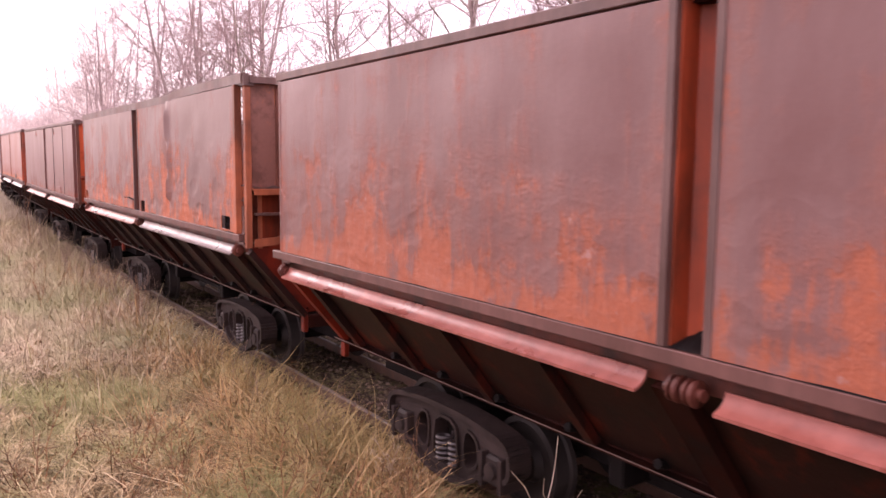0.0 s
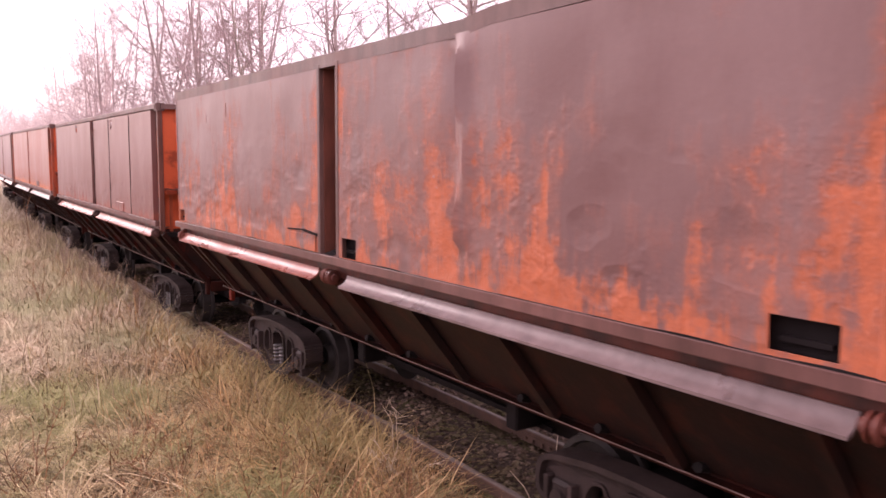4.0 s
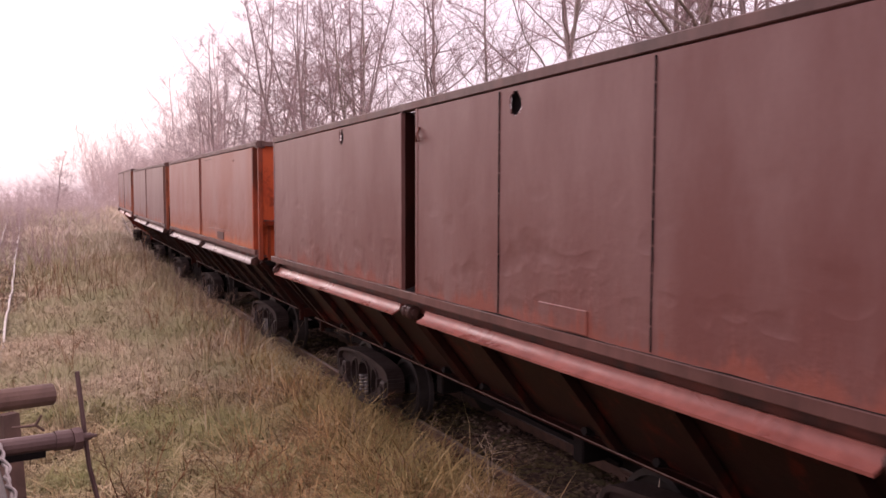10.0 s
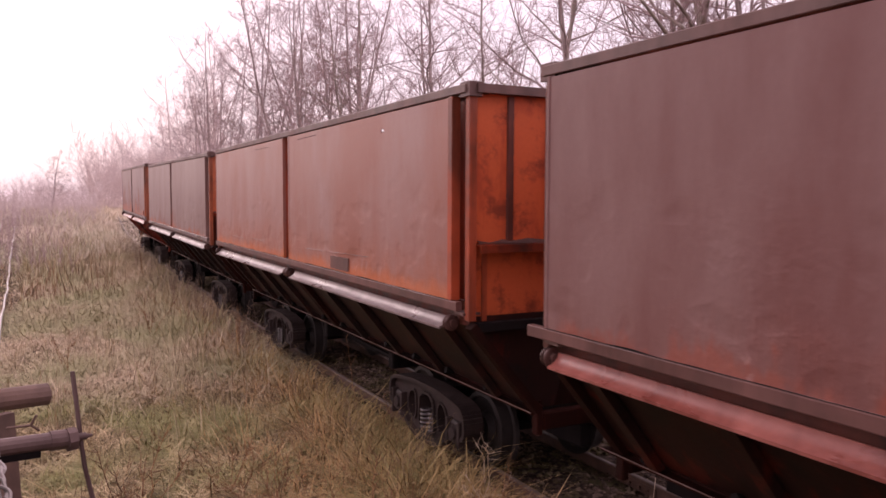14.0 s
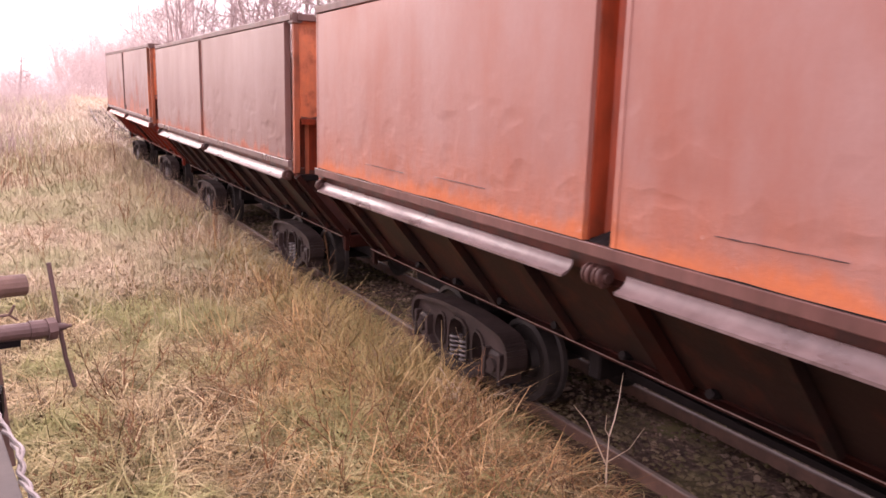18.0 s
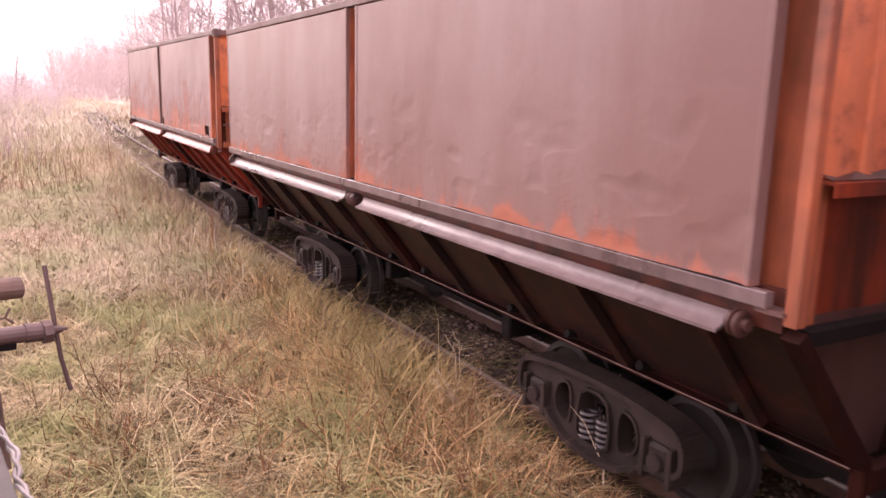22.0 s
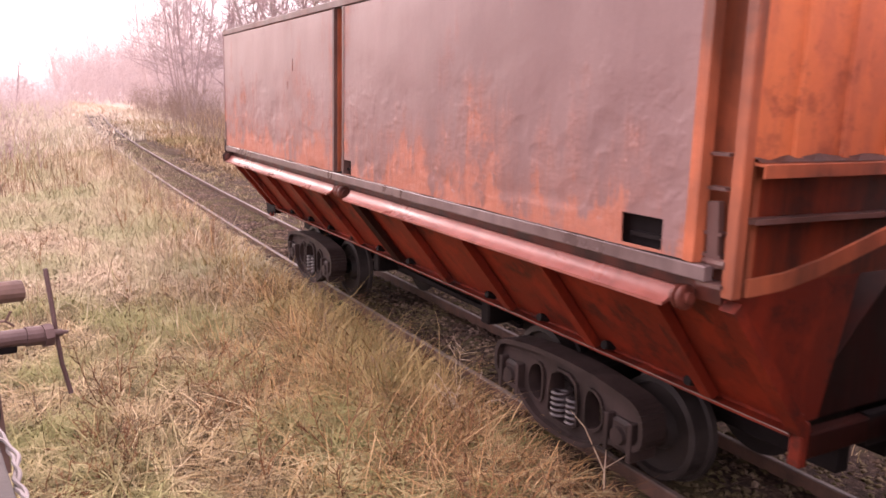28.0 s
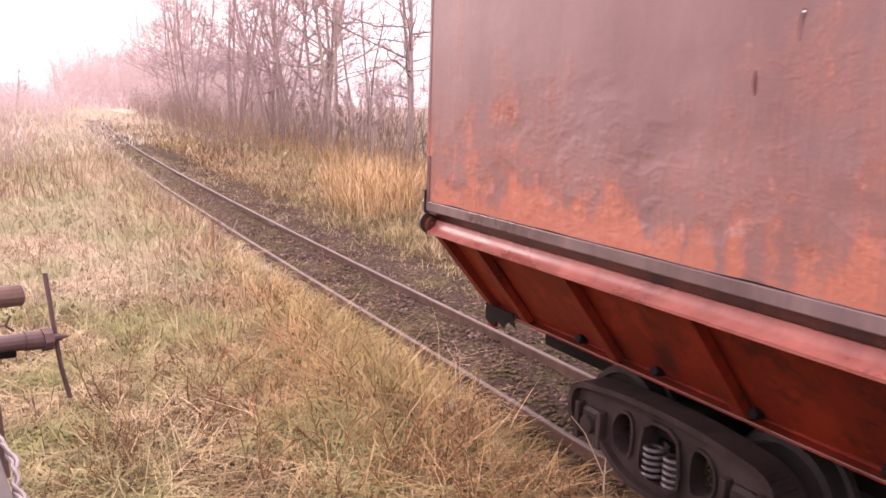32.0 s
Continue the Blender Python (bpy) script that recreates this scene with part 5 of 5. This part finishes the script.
meadow("far_meadow", "dry grass of the far meadow, paled for haze", MISTY, 15, [
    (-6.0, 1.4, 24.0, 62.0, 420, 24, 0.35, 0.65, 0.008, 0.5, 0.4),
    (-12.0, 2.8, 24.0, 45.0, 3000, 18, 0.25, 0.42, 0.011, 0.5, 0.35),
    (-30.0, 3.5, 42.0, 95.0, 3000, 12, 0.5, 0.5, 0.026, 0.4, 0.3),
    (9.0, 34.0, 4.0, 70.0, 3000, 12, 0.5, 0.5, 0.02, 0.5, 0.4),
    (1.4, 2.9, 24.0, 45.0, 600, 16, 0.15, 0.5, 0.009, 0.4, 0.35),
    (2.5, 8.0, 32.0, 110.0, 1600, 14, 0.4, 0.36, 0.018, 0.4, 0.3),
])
meadow("standing_dry_grass", "upright brown dry grass stems along the line", HAY, 12, [
    (4.75, 9.6, -1.5, 22.0, 2600, 16, 0.13, 0.32, 0.0045, 0.6, 0.45),
    (3.9, 4.8, -1.5, 24.0, 330, 14, 0.10, 0.16, 0.004, 0.8, 0.5),
    (4.9, 10.5, 22.0, 45.0, 1800, 12, 0.25, 0.36, 0.010, 0.5, 0.4),
    (1.9, 2.6, 13.0, 30.0, 460, 14, 0.08, 0.42, 0.004, 0.45, 0.35),
])
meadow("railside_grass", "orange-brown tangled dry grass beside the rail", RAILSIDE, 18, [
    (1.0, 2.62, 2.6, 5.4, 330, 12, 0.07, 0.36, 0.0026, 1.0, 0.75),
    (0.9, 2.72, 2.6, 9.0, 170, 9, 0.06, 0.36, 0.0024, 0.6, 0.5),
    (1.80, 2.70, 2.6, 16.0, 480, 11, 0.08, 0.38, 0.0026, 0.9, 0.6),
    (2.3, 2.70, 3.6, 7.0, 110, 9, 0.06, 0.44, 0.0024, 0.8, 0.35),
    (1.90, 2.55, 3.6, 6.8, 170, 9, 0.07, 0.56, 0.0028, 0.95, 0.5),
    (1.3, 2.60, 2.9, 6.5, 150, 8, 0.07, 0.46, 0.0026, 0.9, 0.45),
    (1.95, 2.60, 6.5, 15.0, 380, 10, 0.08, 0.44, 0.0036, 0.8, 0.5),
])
meadow("reeds", "tall golden dry reeds at the edge of the wood", REED, 13, [
    (5.3, 6.8, 12.2, 14.4, 46, 26, 0.14, 0.95, 0.006, 0.35, 0.35),
    (6.2, 8.4, 14.0, 18.0, 90, 24, 0.16, 0.8, 0.006, 0.35, 0.4),
    (8.8, 11.5, 4.0, 50.0, 420, 20, 0.3, 0.8, 0.007, 0.25, 0.3),
    (8.2, 9.8, 18.0, 40.0, 160, 14, 0.2, 0.75, 0.007, 0.25, 0.4),
])
meadow("rank_weeds", "tall brown dead weeds in the misty meadow", REDWEED, 14, [
    (-6.0, 1.2, 15.0, 26.0, 70, 22, 0.3, 0.7, 0.004, 0.25, 0.2),
    (-0.2, 1.6, 3.2, 5.8, 60, 14, 0.09, 0.26, 0.0016, 0.6, 0.3),
    (-1.2, 1.4, 4.6, 9.0, 46, 16, 0.06, 0.34, 0.0018, 0.35, 0.1),
    (1.8, 2.60, 2.6, 14.0, 150, 10, 0.07, 0.40, 0.0022, 0.6, 0.3),
    (1.5, 2.55, 2.3, 5.5, 130, 9, 0.08, 0.34, 0.0022, 0.9, 0.35),
])


# ---- woody plants ----
class Wood:
    """Gathers tapering stems as three- to eight-sided tubes and turns them into one mesh."""

    def __init__(self):
        self.v, self.f = [], []

    def stem(self, pts, radii, sides=3):
        base = len(self.v)
        for i, (p, r) in enumerate(zip(pts, radii)):
            d = (pts[min(i + 1, len(pts) - 1)] - pts[max(i - 1, 0)]).normalized()
            u = d.cross(Vector((0.31, 0.87, 0.38))).normalized()
            w = d.cross(u)
            for k in range(sides):
                a = 2 * math.pi * k / sides
                self.v.append(p + (u * math.cos(a) + w * math.sin(a)) * r)
        for i in range(len(pts) - 1):
            for k in range(sides):
                j = (k + 1) % sides
                a, b, c, d2 = base + i * sides + k, base + i * sides + j, base + (i + 1) * sides + j, base + (i + 1) * sides + k
                self.f += [(a, b, c), (a, c, d2)]

    def mesh(self, name, mat, smooth=True):
        ob = mesh_object(name, [tuple(p) for p in self.v], self.f, mat, smooth)
        return ob


def grow(rng, p, d, length, steps, wobble, rise):
    """A wandering line from p."""
    pts = [p.copy()]
    d = d.normalized()
    for _ in range(steps):
        d = (d + Vector((rng.gauss(0, wobble), rng.gauss(0, wobble), rng.gauss(0, wobble) + rise))).normalized()
        pts.append(pts[-1] + d * (length / steps))
    return pts


def along(pts, f):
    k = f * (len(pts) - 1)
    i = min(int(k), len(pts) - 2)
    return pts[i].lerp(pts[i + 1], k - i), (pts[i + 1] - pts[i]).normalized()


def tree_meshes(seed, height, radius, limbs, first, rise, stems=1, bark=None):
    """Meshes of a bare tree: trunk with limbs, and the crown of branches and twigs."""
    rng = random.Random(seed)
    radius = radius * 0.68
    trunk, crown = Wood(), Wood()
    for st in range(stems):
        a = rng.uniform(0, 6.28)
        tilt = 0.05 if stems == 1 else 0.14
        base = Vector((0, 0, -0.15)) if stems == 1 else Vector((0.16 * math.cos(a), 0.16 * math.sin(a), -0.15))
        hh = height * rng.uniform(0.85, 1.0)
        pts = grow(rng, base, Vector((tilt * math.cos(a), tilt * math.sin(a), 1)), hh, 14, 0.045, 0.03)
        rr = [radius * (1.25 if i == 0 else 1) * (1 - i / 14) ** 0.8 + 0.008 for i in range(15)]
        trunk.stem(pts, rr, 8)
        for li in range(limbs // stems):
            f = first + (0.97 - first) * ((li + rng.random()) / (limbs // stems))
            p, d = along(pts, f)
            b = rng.uniform(0, 6.28)
            out = Vector((math.cos(b), math.sin(b), rng.uniform(0.15, 0.9)))
            ln = height * rng.uniform(0.20, 0.42) * (1.12 - 0.75 * f)
            lr = radius * (1 - f) ** 0.8 * rng.uniform(0.3, 0.5) + 0.010
            lp = grow(rng, p, out, ln, 6, 0.16, rise)
            (trunk if lr > 0.022 else crown).stem(lp, [lr * (1 - 0.75 * i / 6) for i in range(7)], 5 if lr > 0.022 else 4)
            for bi in range(rng.randint(5, 8)):
                q, e = along(lp, rng.uniform(0.15, 1.0))
                side = Vector((rng.gauss(0, 1), rng.gauss(0, 1), rng.gauss(0.35, 0.6))).normalized()
                bl = ln * rng.uniform(0.22, 0.5)
                bp = grow(rng, q, e * 0.7 + side, bl, 4, 0.2, rise * 0.7)
                br = max(0.005, lr * 0.38)
                crown.stem(bp, [br * (1 - 0.6 * i / 4) for i in range(5)], 3)
                for ti in range(rng.randint(6, 9)):
                    u, g = along(bp, rng.uniform(0.1, 1.0))
                    sd = Vector((rng.gauss(0, 1), rng.gauss(0, 1), rng.gauss(0.2, 0.7))).normalized()
                    tp = grow(rng, u, g * 0.8 + sd, bl * rng.uniform(0.25, 0.6), 2, 0.22, 0.03)
                    crown.stem(tp, [0.0042, 0.0034, 0.0022], 3)
    t = trunk.mesh("trunk", bark or BARK)
    c = crown.mesh("crown", TWIGS)
    return t, c


def plant_tree(kind, x, y, turn, size, label, group="bare trees of the wood"):
    root = thing("tree", label, "tree", pose(x, y, ground_z(x, y) - 0.02, 0, 0, turn) @ Matrix.Scale(size, 4), group)
    for nm, me in zip(("trunk", "crown"), kind):
        ob = new(nm, me)
        ob.parent = root
    return root


KINDS = []
for args in ((101, 11.5, 0.12, 28, 0.22, 0.04, 1, None), (102, 10.5, 0.10, 28, 0.30, 0.07, 1, BARK_PALE), (103, 11.0, 0.085, 36, 0.18, 0.05, 4, None),
             (104, 9.0, 0.085, 32, 0.20, 0.08, 2, None), (105, 12.5, 0.16, 32, 0.32, 0.07, 1, BARK_PALE), (106, 7.5, 0.06, 36, 0.12, 0.07, 3, None)):
    t, c = tree_meshes(*args)
    KINDS.append((t.data, c.data))
    bpy.data.objects.remove(t)
    bpy.data.objects.remove(c)
TREE_LABELS = ["tall bare grey-brown tree with fine twigs", "slender bare aspen with pale bark", "bare tree of four thin stems from one foot", "young bare tree with two stems",
               "stout bare tree with pale trunk and long low boughs", "bare bushy sapling of several stems"]
# kind, place across and along the line, turn, size
GROVE = [
    (2, 9.6, 26.5, 10, 1.1), (0, 9.8, 19.6, 50, 1.0), (1, 9.2, 23.8, 0, 1.0), (1, 9.5, 24.6, 80, 0.95), (3, 9.4, 31.0, 200, 1.2), (3, 9.9, 28.6, 20, 1.1),
    (4, 9.6, 8.7, 130, 1.0), (1, 10.2, 14.9, 240, 1.05), (3, 9.3, 11.3, 300, 1.1), (0, 14.8, 29.2, 200, 1.1), (2, 11.0, 34.5, 140, 1.2),
    (2, 10.6, 42.0, 260, 1.25), (0, 11.5, 39.0, 330, 1.1), (5, 9.4, 37.0, 15, 1.2), (5, 9.0, 46.0, 100, 1.3), (3, 10.4, 50.0, 60, 1.4), (0, 12.8, 47.0, 10, 1.2),
    (1, 12.4, 20.5, 150, 1.0), 
    (2, 14.0, 6.5, 210, 1.0), (2, 10.8, 58.0, 320, 1.35), (0, 12.2, 64.0, 250, 1.2),
    (3, 10.9, 68.0, 45, 1.4), (2, 13.0, 76.0, 75, 1.2), (0, 12.4, 86.0, 185, 1.1), (5, 10.2, 54.0, 230, 1.3), (5, 11.2, 62.0, 270, 1.4),
    (2, 11.6, 7.6, 60, 0.95), (0, 12.6, 10.4, 160, 0.95), (3, 10.8, 10.2, 30, 1.0), (1, 13.2, 12.6, 70, 1.0), (5, 10.9, 8.9, 200, 1.1),
    (5, 9.6, 22.0, 120, 0.9), (5, 10.3, 17.2, 20, 0.9), (5, 10.0, 33.0, 310, 1.0),
]


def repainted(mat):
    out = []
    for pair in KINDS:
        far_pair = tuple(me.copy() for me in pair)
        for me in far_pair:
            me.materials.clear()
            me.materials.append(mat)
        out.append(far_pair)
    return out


# Farther trees get paler copies; their colour stands in for haze.
MISTY_KINDS, HAZED_KINDS = repainted(MID_WOOD), repainted(FAR_WOOD)
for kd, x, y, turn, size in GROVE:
    plant_tree((HAZED_KINDS if y > 55 else MISTY_KINDS if y > 36 else KINDS)[kd], x, y, turn, size, TREE_LABELS[kd])
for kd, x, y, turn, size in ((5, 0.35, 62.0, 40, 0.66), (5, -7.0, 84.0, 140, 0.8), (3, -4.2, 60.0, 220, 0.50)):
    plant_tree(MISTY_KINDS[kd], x, y, turn, size, "small bare tree standing alone, paled for haze", "lone trees in the meadow")


def thicket(name, label, mat, seed, count, area, height, radius, twigs, spread=0.22):
    """Undergrowth that nobody could count: thin bent stems with side twigs."""
    rng = random.Random(seed)
    w = Wood()
    x0, x1, y0, y1 = area
    for _ in range(count):
        y = y0 + (y1 - y0) * rng.random() ** 1.3
        x = rng.uniform(x0, x1) + (track_x(y) if x1 < 0 and y1 < 31 else track_x(y) - AXIS)
        h = height * rng.uniform(0.45, 1.2)
        z = ground_z(x, y)
        r = radius * rng.uniform(0.6, 1.4)
        pts = grow(rng, Vector((x, y, z - 0.05)), Vector((rng.gauss(0, spread), rng.gauss(0, spread), 1)), h, 4, 0.10 + 0.4 * (spread - 0.22), 0.02)
        w.stem(pts, [r, r * 0.85, r * 0.7, r * 0.5, r * 0.25], 3)
        for _ in range(twigs):
            q, e = along(pts, rng.uniform(0.25, 1.0))
            sd = Vector((rng.gauss(0, 1), rng.gauss(0, 1), rng.gauss(0.5, 0.5))).normalized()
            tp = grow(rng, q, e * 0.6 + sd, h * rng.uniform(0.12, 0.32), 2, 0.2, 0.05)
            w.stem(tp, [r * 0.4, r * 0.3, r * 0.18], 3)
    tagged(w.mesh(name, mat), label, "undergrowth", kind="stuff")


thicket("undergrowth", "dense bare brushwood under the trees", BRUSH, 21, 1300, (9.4, 24, 6, 40), 3.0, 0.010, 9)
# Far brush below is coloured paler in place of haze.
thicket("hazed_undergrowth", "bare brushwood under the farther trees, paled for haze", FAR_WOOD, 25, 900, (8.8, 19, 38, 95), 4.2, 0.013, 15, 0.42)
thicket("bank_brush", "brown leafless brush at the foot of the wood", BANK_BRUSH, 27, 900, (5.6, 9.8, 24, 66), 1.9, 0.008, 11)
thicket("wood_edge_brush", "low brown leafless brush before the trees", BANK_BRUSH, 29, 420, (8.0, 12.0, 9, 30), 1.5, 0.007, 12)
thicket("railside_weeds", "grey-brown dead weeds standing along the rail", WEED_STEM, 31, 300, (-1.30, -0.72, 9.5, 30), 0.62, 0.0036, 13)
thicket("railside_weeds_near", "thin brown dead weeds standing along the rail", WEED_STEM, 32, 26, (-1.15, -0.70, 4.4, 9.5), 0.50, 0.0024, 12)
thicket("deep_wood", "bare brushwood deep in the wood, paled for haze", FAR_WOOD, 33, 620, (15, 40, 14, 75), 3.4, 0.014, 12, 0.35)
thicket("misty_wood_edge", "low edge of the far wood, paled for haze", MIST_WOOD, 28, 320, (-9, 0.5, 96, 160), 4.0, 0.03, 14, 0.45)
thicket("misty_wood", "far bare wood, paled for haze", FAR_WOOD, 22, 1500, (-0.5, 28, 92, 200), 9.0, 0.036, 15, 0.42)
thicket("misty_scrub", "low scrub in the far meadow, paled for haze", MIST_WOOD, 23, 900, (-46, -3.5, 48, 130), 1.7, 0.018, 12, 0.5)
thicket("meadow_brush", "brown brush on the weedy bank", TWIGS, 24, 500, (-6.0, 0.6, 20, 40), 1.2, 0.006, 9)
thicket("hazed_brush", "brush on the far bank, paled for haze", FAR_WOOD, 26, 700, (-9.0, 1.8, 38, 75), 1.9, 0.012, 10)


# ---- single weeds by the line ----
def weed(name, label, mat, x, y, stems):
    w = Wood()
    z = ground_z(x, y) - 0.03
    for pts, r in stems:
        p = [Vector((x + a, y + b, z + c)) for a, b, c in pts]
        w.stem(p, [r * (1 - 0.6 * i / (len(p) - 1)) for i in range(len(p))], 5)
    ob = w.mesh(name, mat)
    tagged(ob, label, "weed")


weed("dead_stalk", "pale forked dead stalk leaning out of the grass", PALEWEED, 2.58, 2.80, [
    ([(0, 0, 0), (0.01, 0.02, 0.18), (0.03, 0.04, 0.33)], 0.0065),
    ([(0.03, 0.04, 0.33), (0.07, 0.05, 0.42), (0.10, 0.06, 0.52), (0.115, 0.06, 0.66)], 0.0045),
    ([(0.01, 0.02, 0.18), (-0.05, 0.05, 0.32), (-0.10, 0.07, 0.43), (-0.17, 0.10, 0.52)], 0.0045),
    ([(0.01, 0.02, 0.2), (0.10, -0.04, 0.28), (0.17, -0.07, 0.40)], 0.0028),
    ([(0.03, 0.04, 0.33), (0.0, 0.04, 0.38), (0.005, 0.04, 0.46)], 0.0025)])


def bushy(seed, height, spread, count, r):
    rng = random.Random(seed)
    out = []
    for _ in range(count):
        a = rng.uniform(0, 6.28)
        main = grow(rng, Vector((0, 0, 0)), Vector((spread * math.cos(a), spread * math.sin(a), 1)), height * rng.uniform(0.7, 1.1), 6, 0.16, 0.0)
        out.append(([tuple(p) for p in main], r * 0.75))
        for _ in range(12):
            q, e = along(main, rng.uniform(0.25, 1.0))
            sd = Vector((rng.gauss(0, 1), rng.gauss(0, 1), rng.gauss(0.6, 0.5))).normalized()
            tw = grow(rng, q, e * 0.5 + sd, height * rng.uniform(0.06, 0.2), 2, 0.2, 0.03)
            out.append(([tuple(p) for p in tw], r * 0.42))
    return out


for sd, x, y, h, sp, n, r, mat, lab in (
        (31, 2.60, 4.35, 0.62, 0.12, 2, 0.004, PALEWEED, "pale dead weed with thin side twigs beside the rail"),
        (32, 2.66, 6.9, 0.95, 0.06, 1, 0.005, REDWEED, "tall brown seed stalk beside the rail"),
        (33, 2.55, 5.7, 0.55, 0.2, 2, 0.004, REDWEED, "brown dead weed beside the rail"),
        (34, 1.05, 3.70, 0.58, 0.25, 4, 0.005, REDWEED, "thin dark stalks standing in the grass"),
        (35, 1.36, 3.35, 0.48, 0.2, 3, 0.005, REDWEED, "thin dark stalks standing in the grass"),
        (36, 1.85, 18.3, 1.45, 0.10, 2, 0.008, REDWEED, "tall bent brown stalk in the meadow"),
        (37, 0.50, 5.10, 0.62, 0.7, 8, 0.0055, REDWEED, "dark wiry shrub spreading over the grass"),
        (38, 1.10, 5.20, 0.58, 0.8, 8, 0.005, REDWEED, "dark wiry shrub spreading over the grass"),
        (39, 0.36, 4.15, 0.36, 0.7, 22, 0.004, REDWEED, "low brown tuft of dead twigs"),
        (45, 1.85, 3.0, 0.55, 0.3, 4, 0.004, REDWEED, "thin dark stalks standing in the grass"),
        (46, 0.95, 4.5, 0.4, 0.6, 7, 0.004, REDWEED, "low brown tuft of dead twigs"),
        (47, 2.2, 3.6, 0.6, 0.3, 5, 0.0035, REDWEED, "brown dead weed beside the rail"),
        (48, 0.37, 4.55, 0.34, 0.8, 26, 0.0045, REDWEED, "low brown tuft of dead twigs"),
        (49, 0.10, 4.0, 0.30, 0.8, 20, 0.0045, REDWEED, "low brown tuft of dead twigs"),
        (50, 1.23, 4.65, 0.50, 0.5, 10, 0.004, REDWEED, "dark wiry shrub spreading over the grass"),
        (51, 1.50, 3.75, 0.62, 0.3, 5, 0.005, REDWEED, "thin dark stalks standing in the grass"),
        (52, 1.78, 3.60, 0.55, 0.3, 5, 0.005, REDWEED, "thin dark stalks standing in the grass"),
        (53, 2.45, 4.0, 0.42, 0.6, 9, 0.003, PALEWEED, "pale dead weed with thin side twigs beside the rail"),
        (54, 2.62, 5.0, 0.40, 0.7, 10, 0.003, REDWEED, "brown dead weed beside the rail"),
        (40, 2.1, 9.4, 0.7, 0.2, 4, 0.005, REDWEED, "brown dead weed in the grass"),
        (41, 1.3, 11.5, 0.8, 0.2, 4, 0.006, REDWEED, "brown dead weed in the grass"),
        (42, 0.2, 9.6, 0.7, 0.25, 4, 0.005, REDWEED, "brown dead weed in the grass"),
        (43, 1.42, 8.7, 0.22, 0.5, 9, 0.009, REDWEED, "dark brown dead dock plant"),
        (44, -0.3, 7.2, 0.6, 0.25, 4, 0.004, REDWEED, "brown dead weed in the grass")):
    weed("dead_weed", lab, mat, x, y, bushy(sd, h, sp, n, r))


# ---- far backdrop: ring of far treeline, pale and glowing in place of haze ----
def build_backdrop():
    bm = BM()
    k = 720
    lo, hi = [], []
    for i in range(k):
        a = 2 * math.pi * i / k
        top = 5 + 1.2 * noise.noise((math.cos(a) * 9, math.sin(a) * 9, 0)) + 1.5 * noise.noise((math.cos(a) * 60, math.sin(a) * 60, 5))
        lo.append(bm.verts.new((420 * math.sin(a), 420 * math.cos(a), -8)))
        hi.append(bm.verts.new((420 * math.sin(a), 420 * math.cos(a), top)))
    for i in range(k):
        j = (i + 1) % k
        bm.faces.new((lo[i], lo[j], hi[j], hi[i]))
    m, n, l, b = material("glowing_haze_treeline", 1.0, 0, 0)
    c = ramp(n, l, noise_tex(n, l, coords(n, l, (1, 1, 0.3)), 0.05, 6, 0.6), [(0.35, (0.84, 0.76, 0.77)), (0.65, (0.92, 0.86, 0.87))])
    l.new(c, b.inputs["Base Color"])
    # Emission brightens the ring to stand for haze; it is no lamp.
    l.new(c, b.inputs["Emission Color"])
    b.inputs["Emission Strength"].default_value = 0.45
    tagged(new("backdrop", finish(bm, "backdrop", m)), "far treeline ring, pale and glowing to stand for haze", "backdrop", kind="structure")


build_backdrop()


# ---- what moves: the train rolls past, its wheels turn ----
def run_at(t):
    return float(np.interp(t, [r[0] for r in RUN], [r[1] for r in RUN]))


def wagon_pose(i, t):
    y = i * PITCH - run_at(t) + FIRST + WAGONS[i]["dy"]
    a, b = y - 2.0, y + 2.0
    dx, dz = (track_x(b) - track_x(a)) / 4, (track_z(b) - track_z(a)) / 4
    return pose((track_x(a) + track_x(b)) / 2, y, (track_z(a) + track_z(b)) / 2 + WAGONS[i]["dz"],
                math.degrees(math.atan(dz)), 0, -math.degrees(math.atan(dx)))


def motions():
    for i, car in enumerate(TRAIN):
        walk(car, [(t, wagon_pose(i, t)) for t in range(0, 33)])
    for ws, ly in ROLLING:
        walk(ws, [(k * 0.25, pose(0, ly, WHEEL_R, math.degrees(run_at(k * 0.25) / WHEEL_R) % 360.0)) for k in range(0, 129)])


motions()
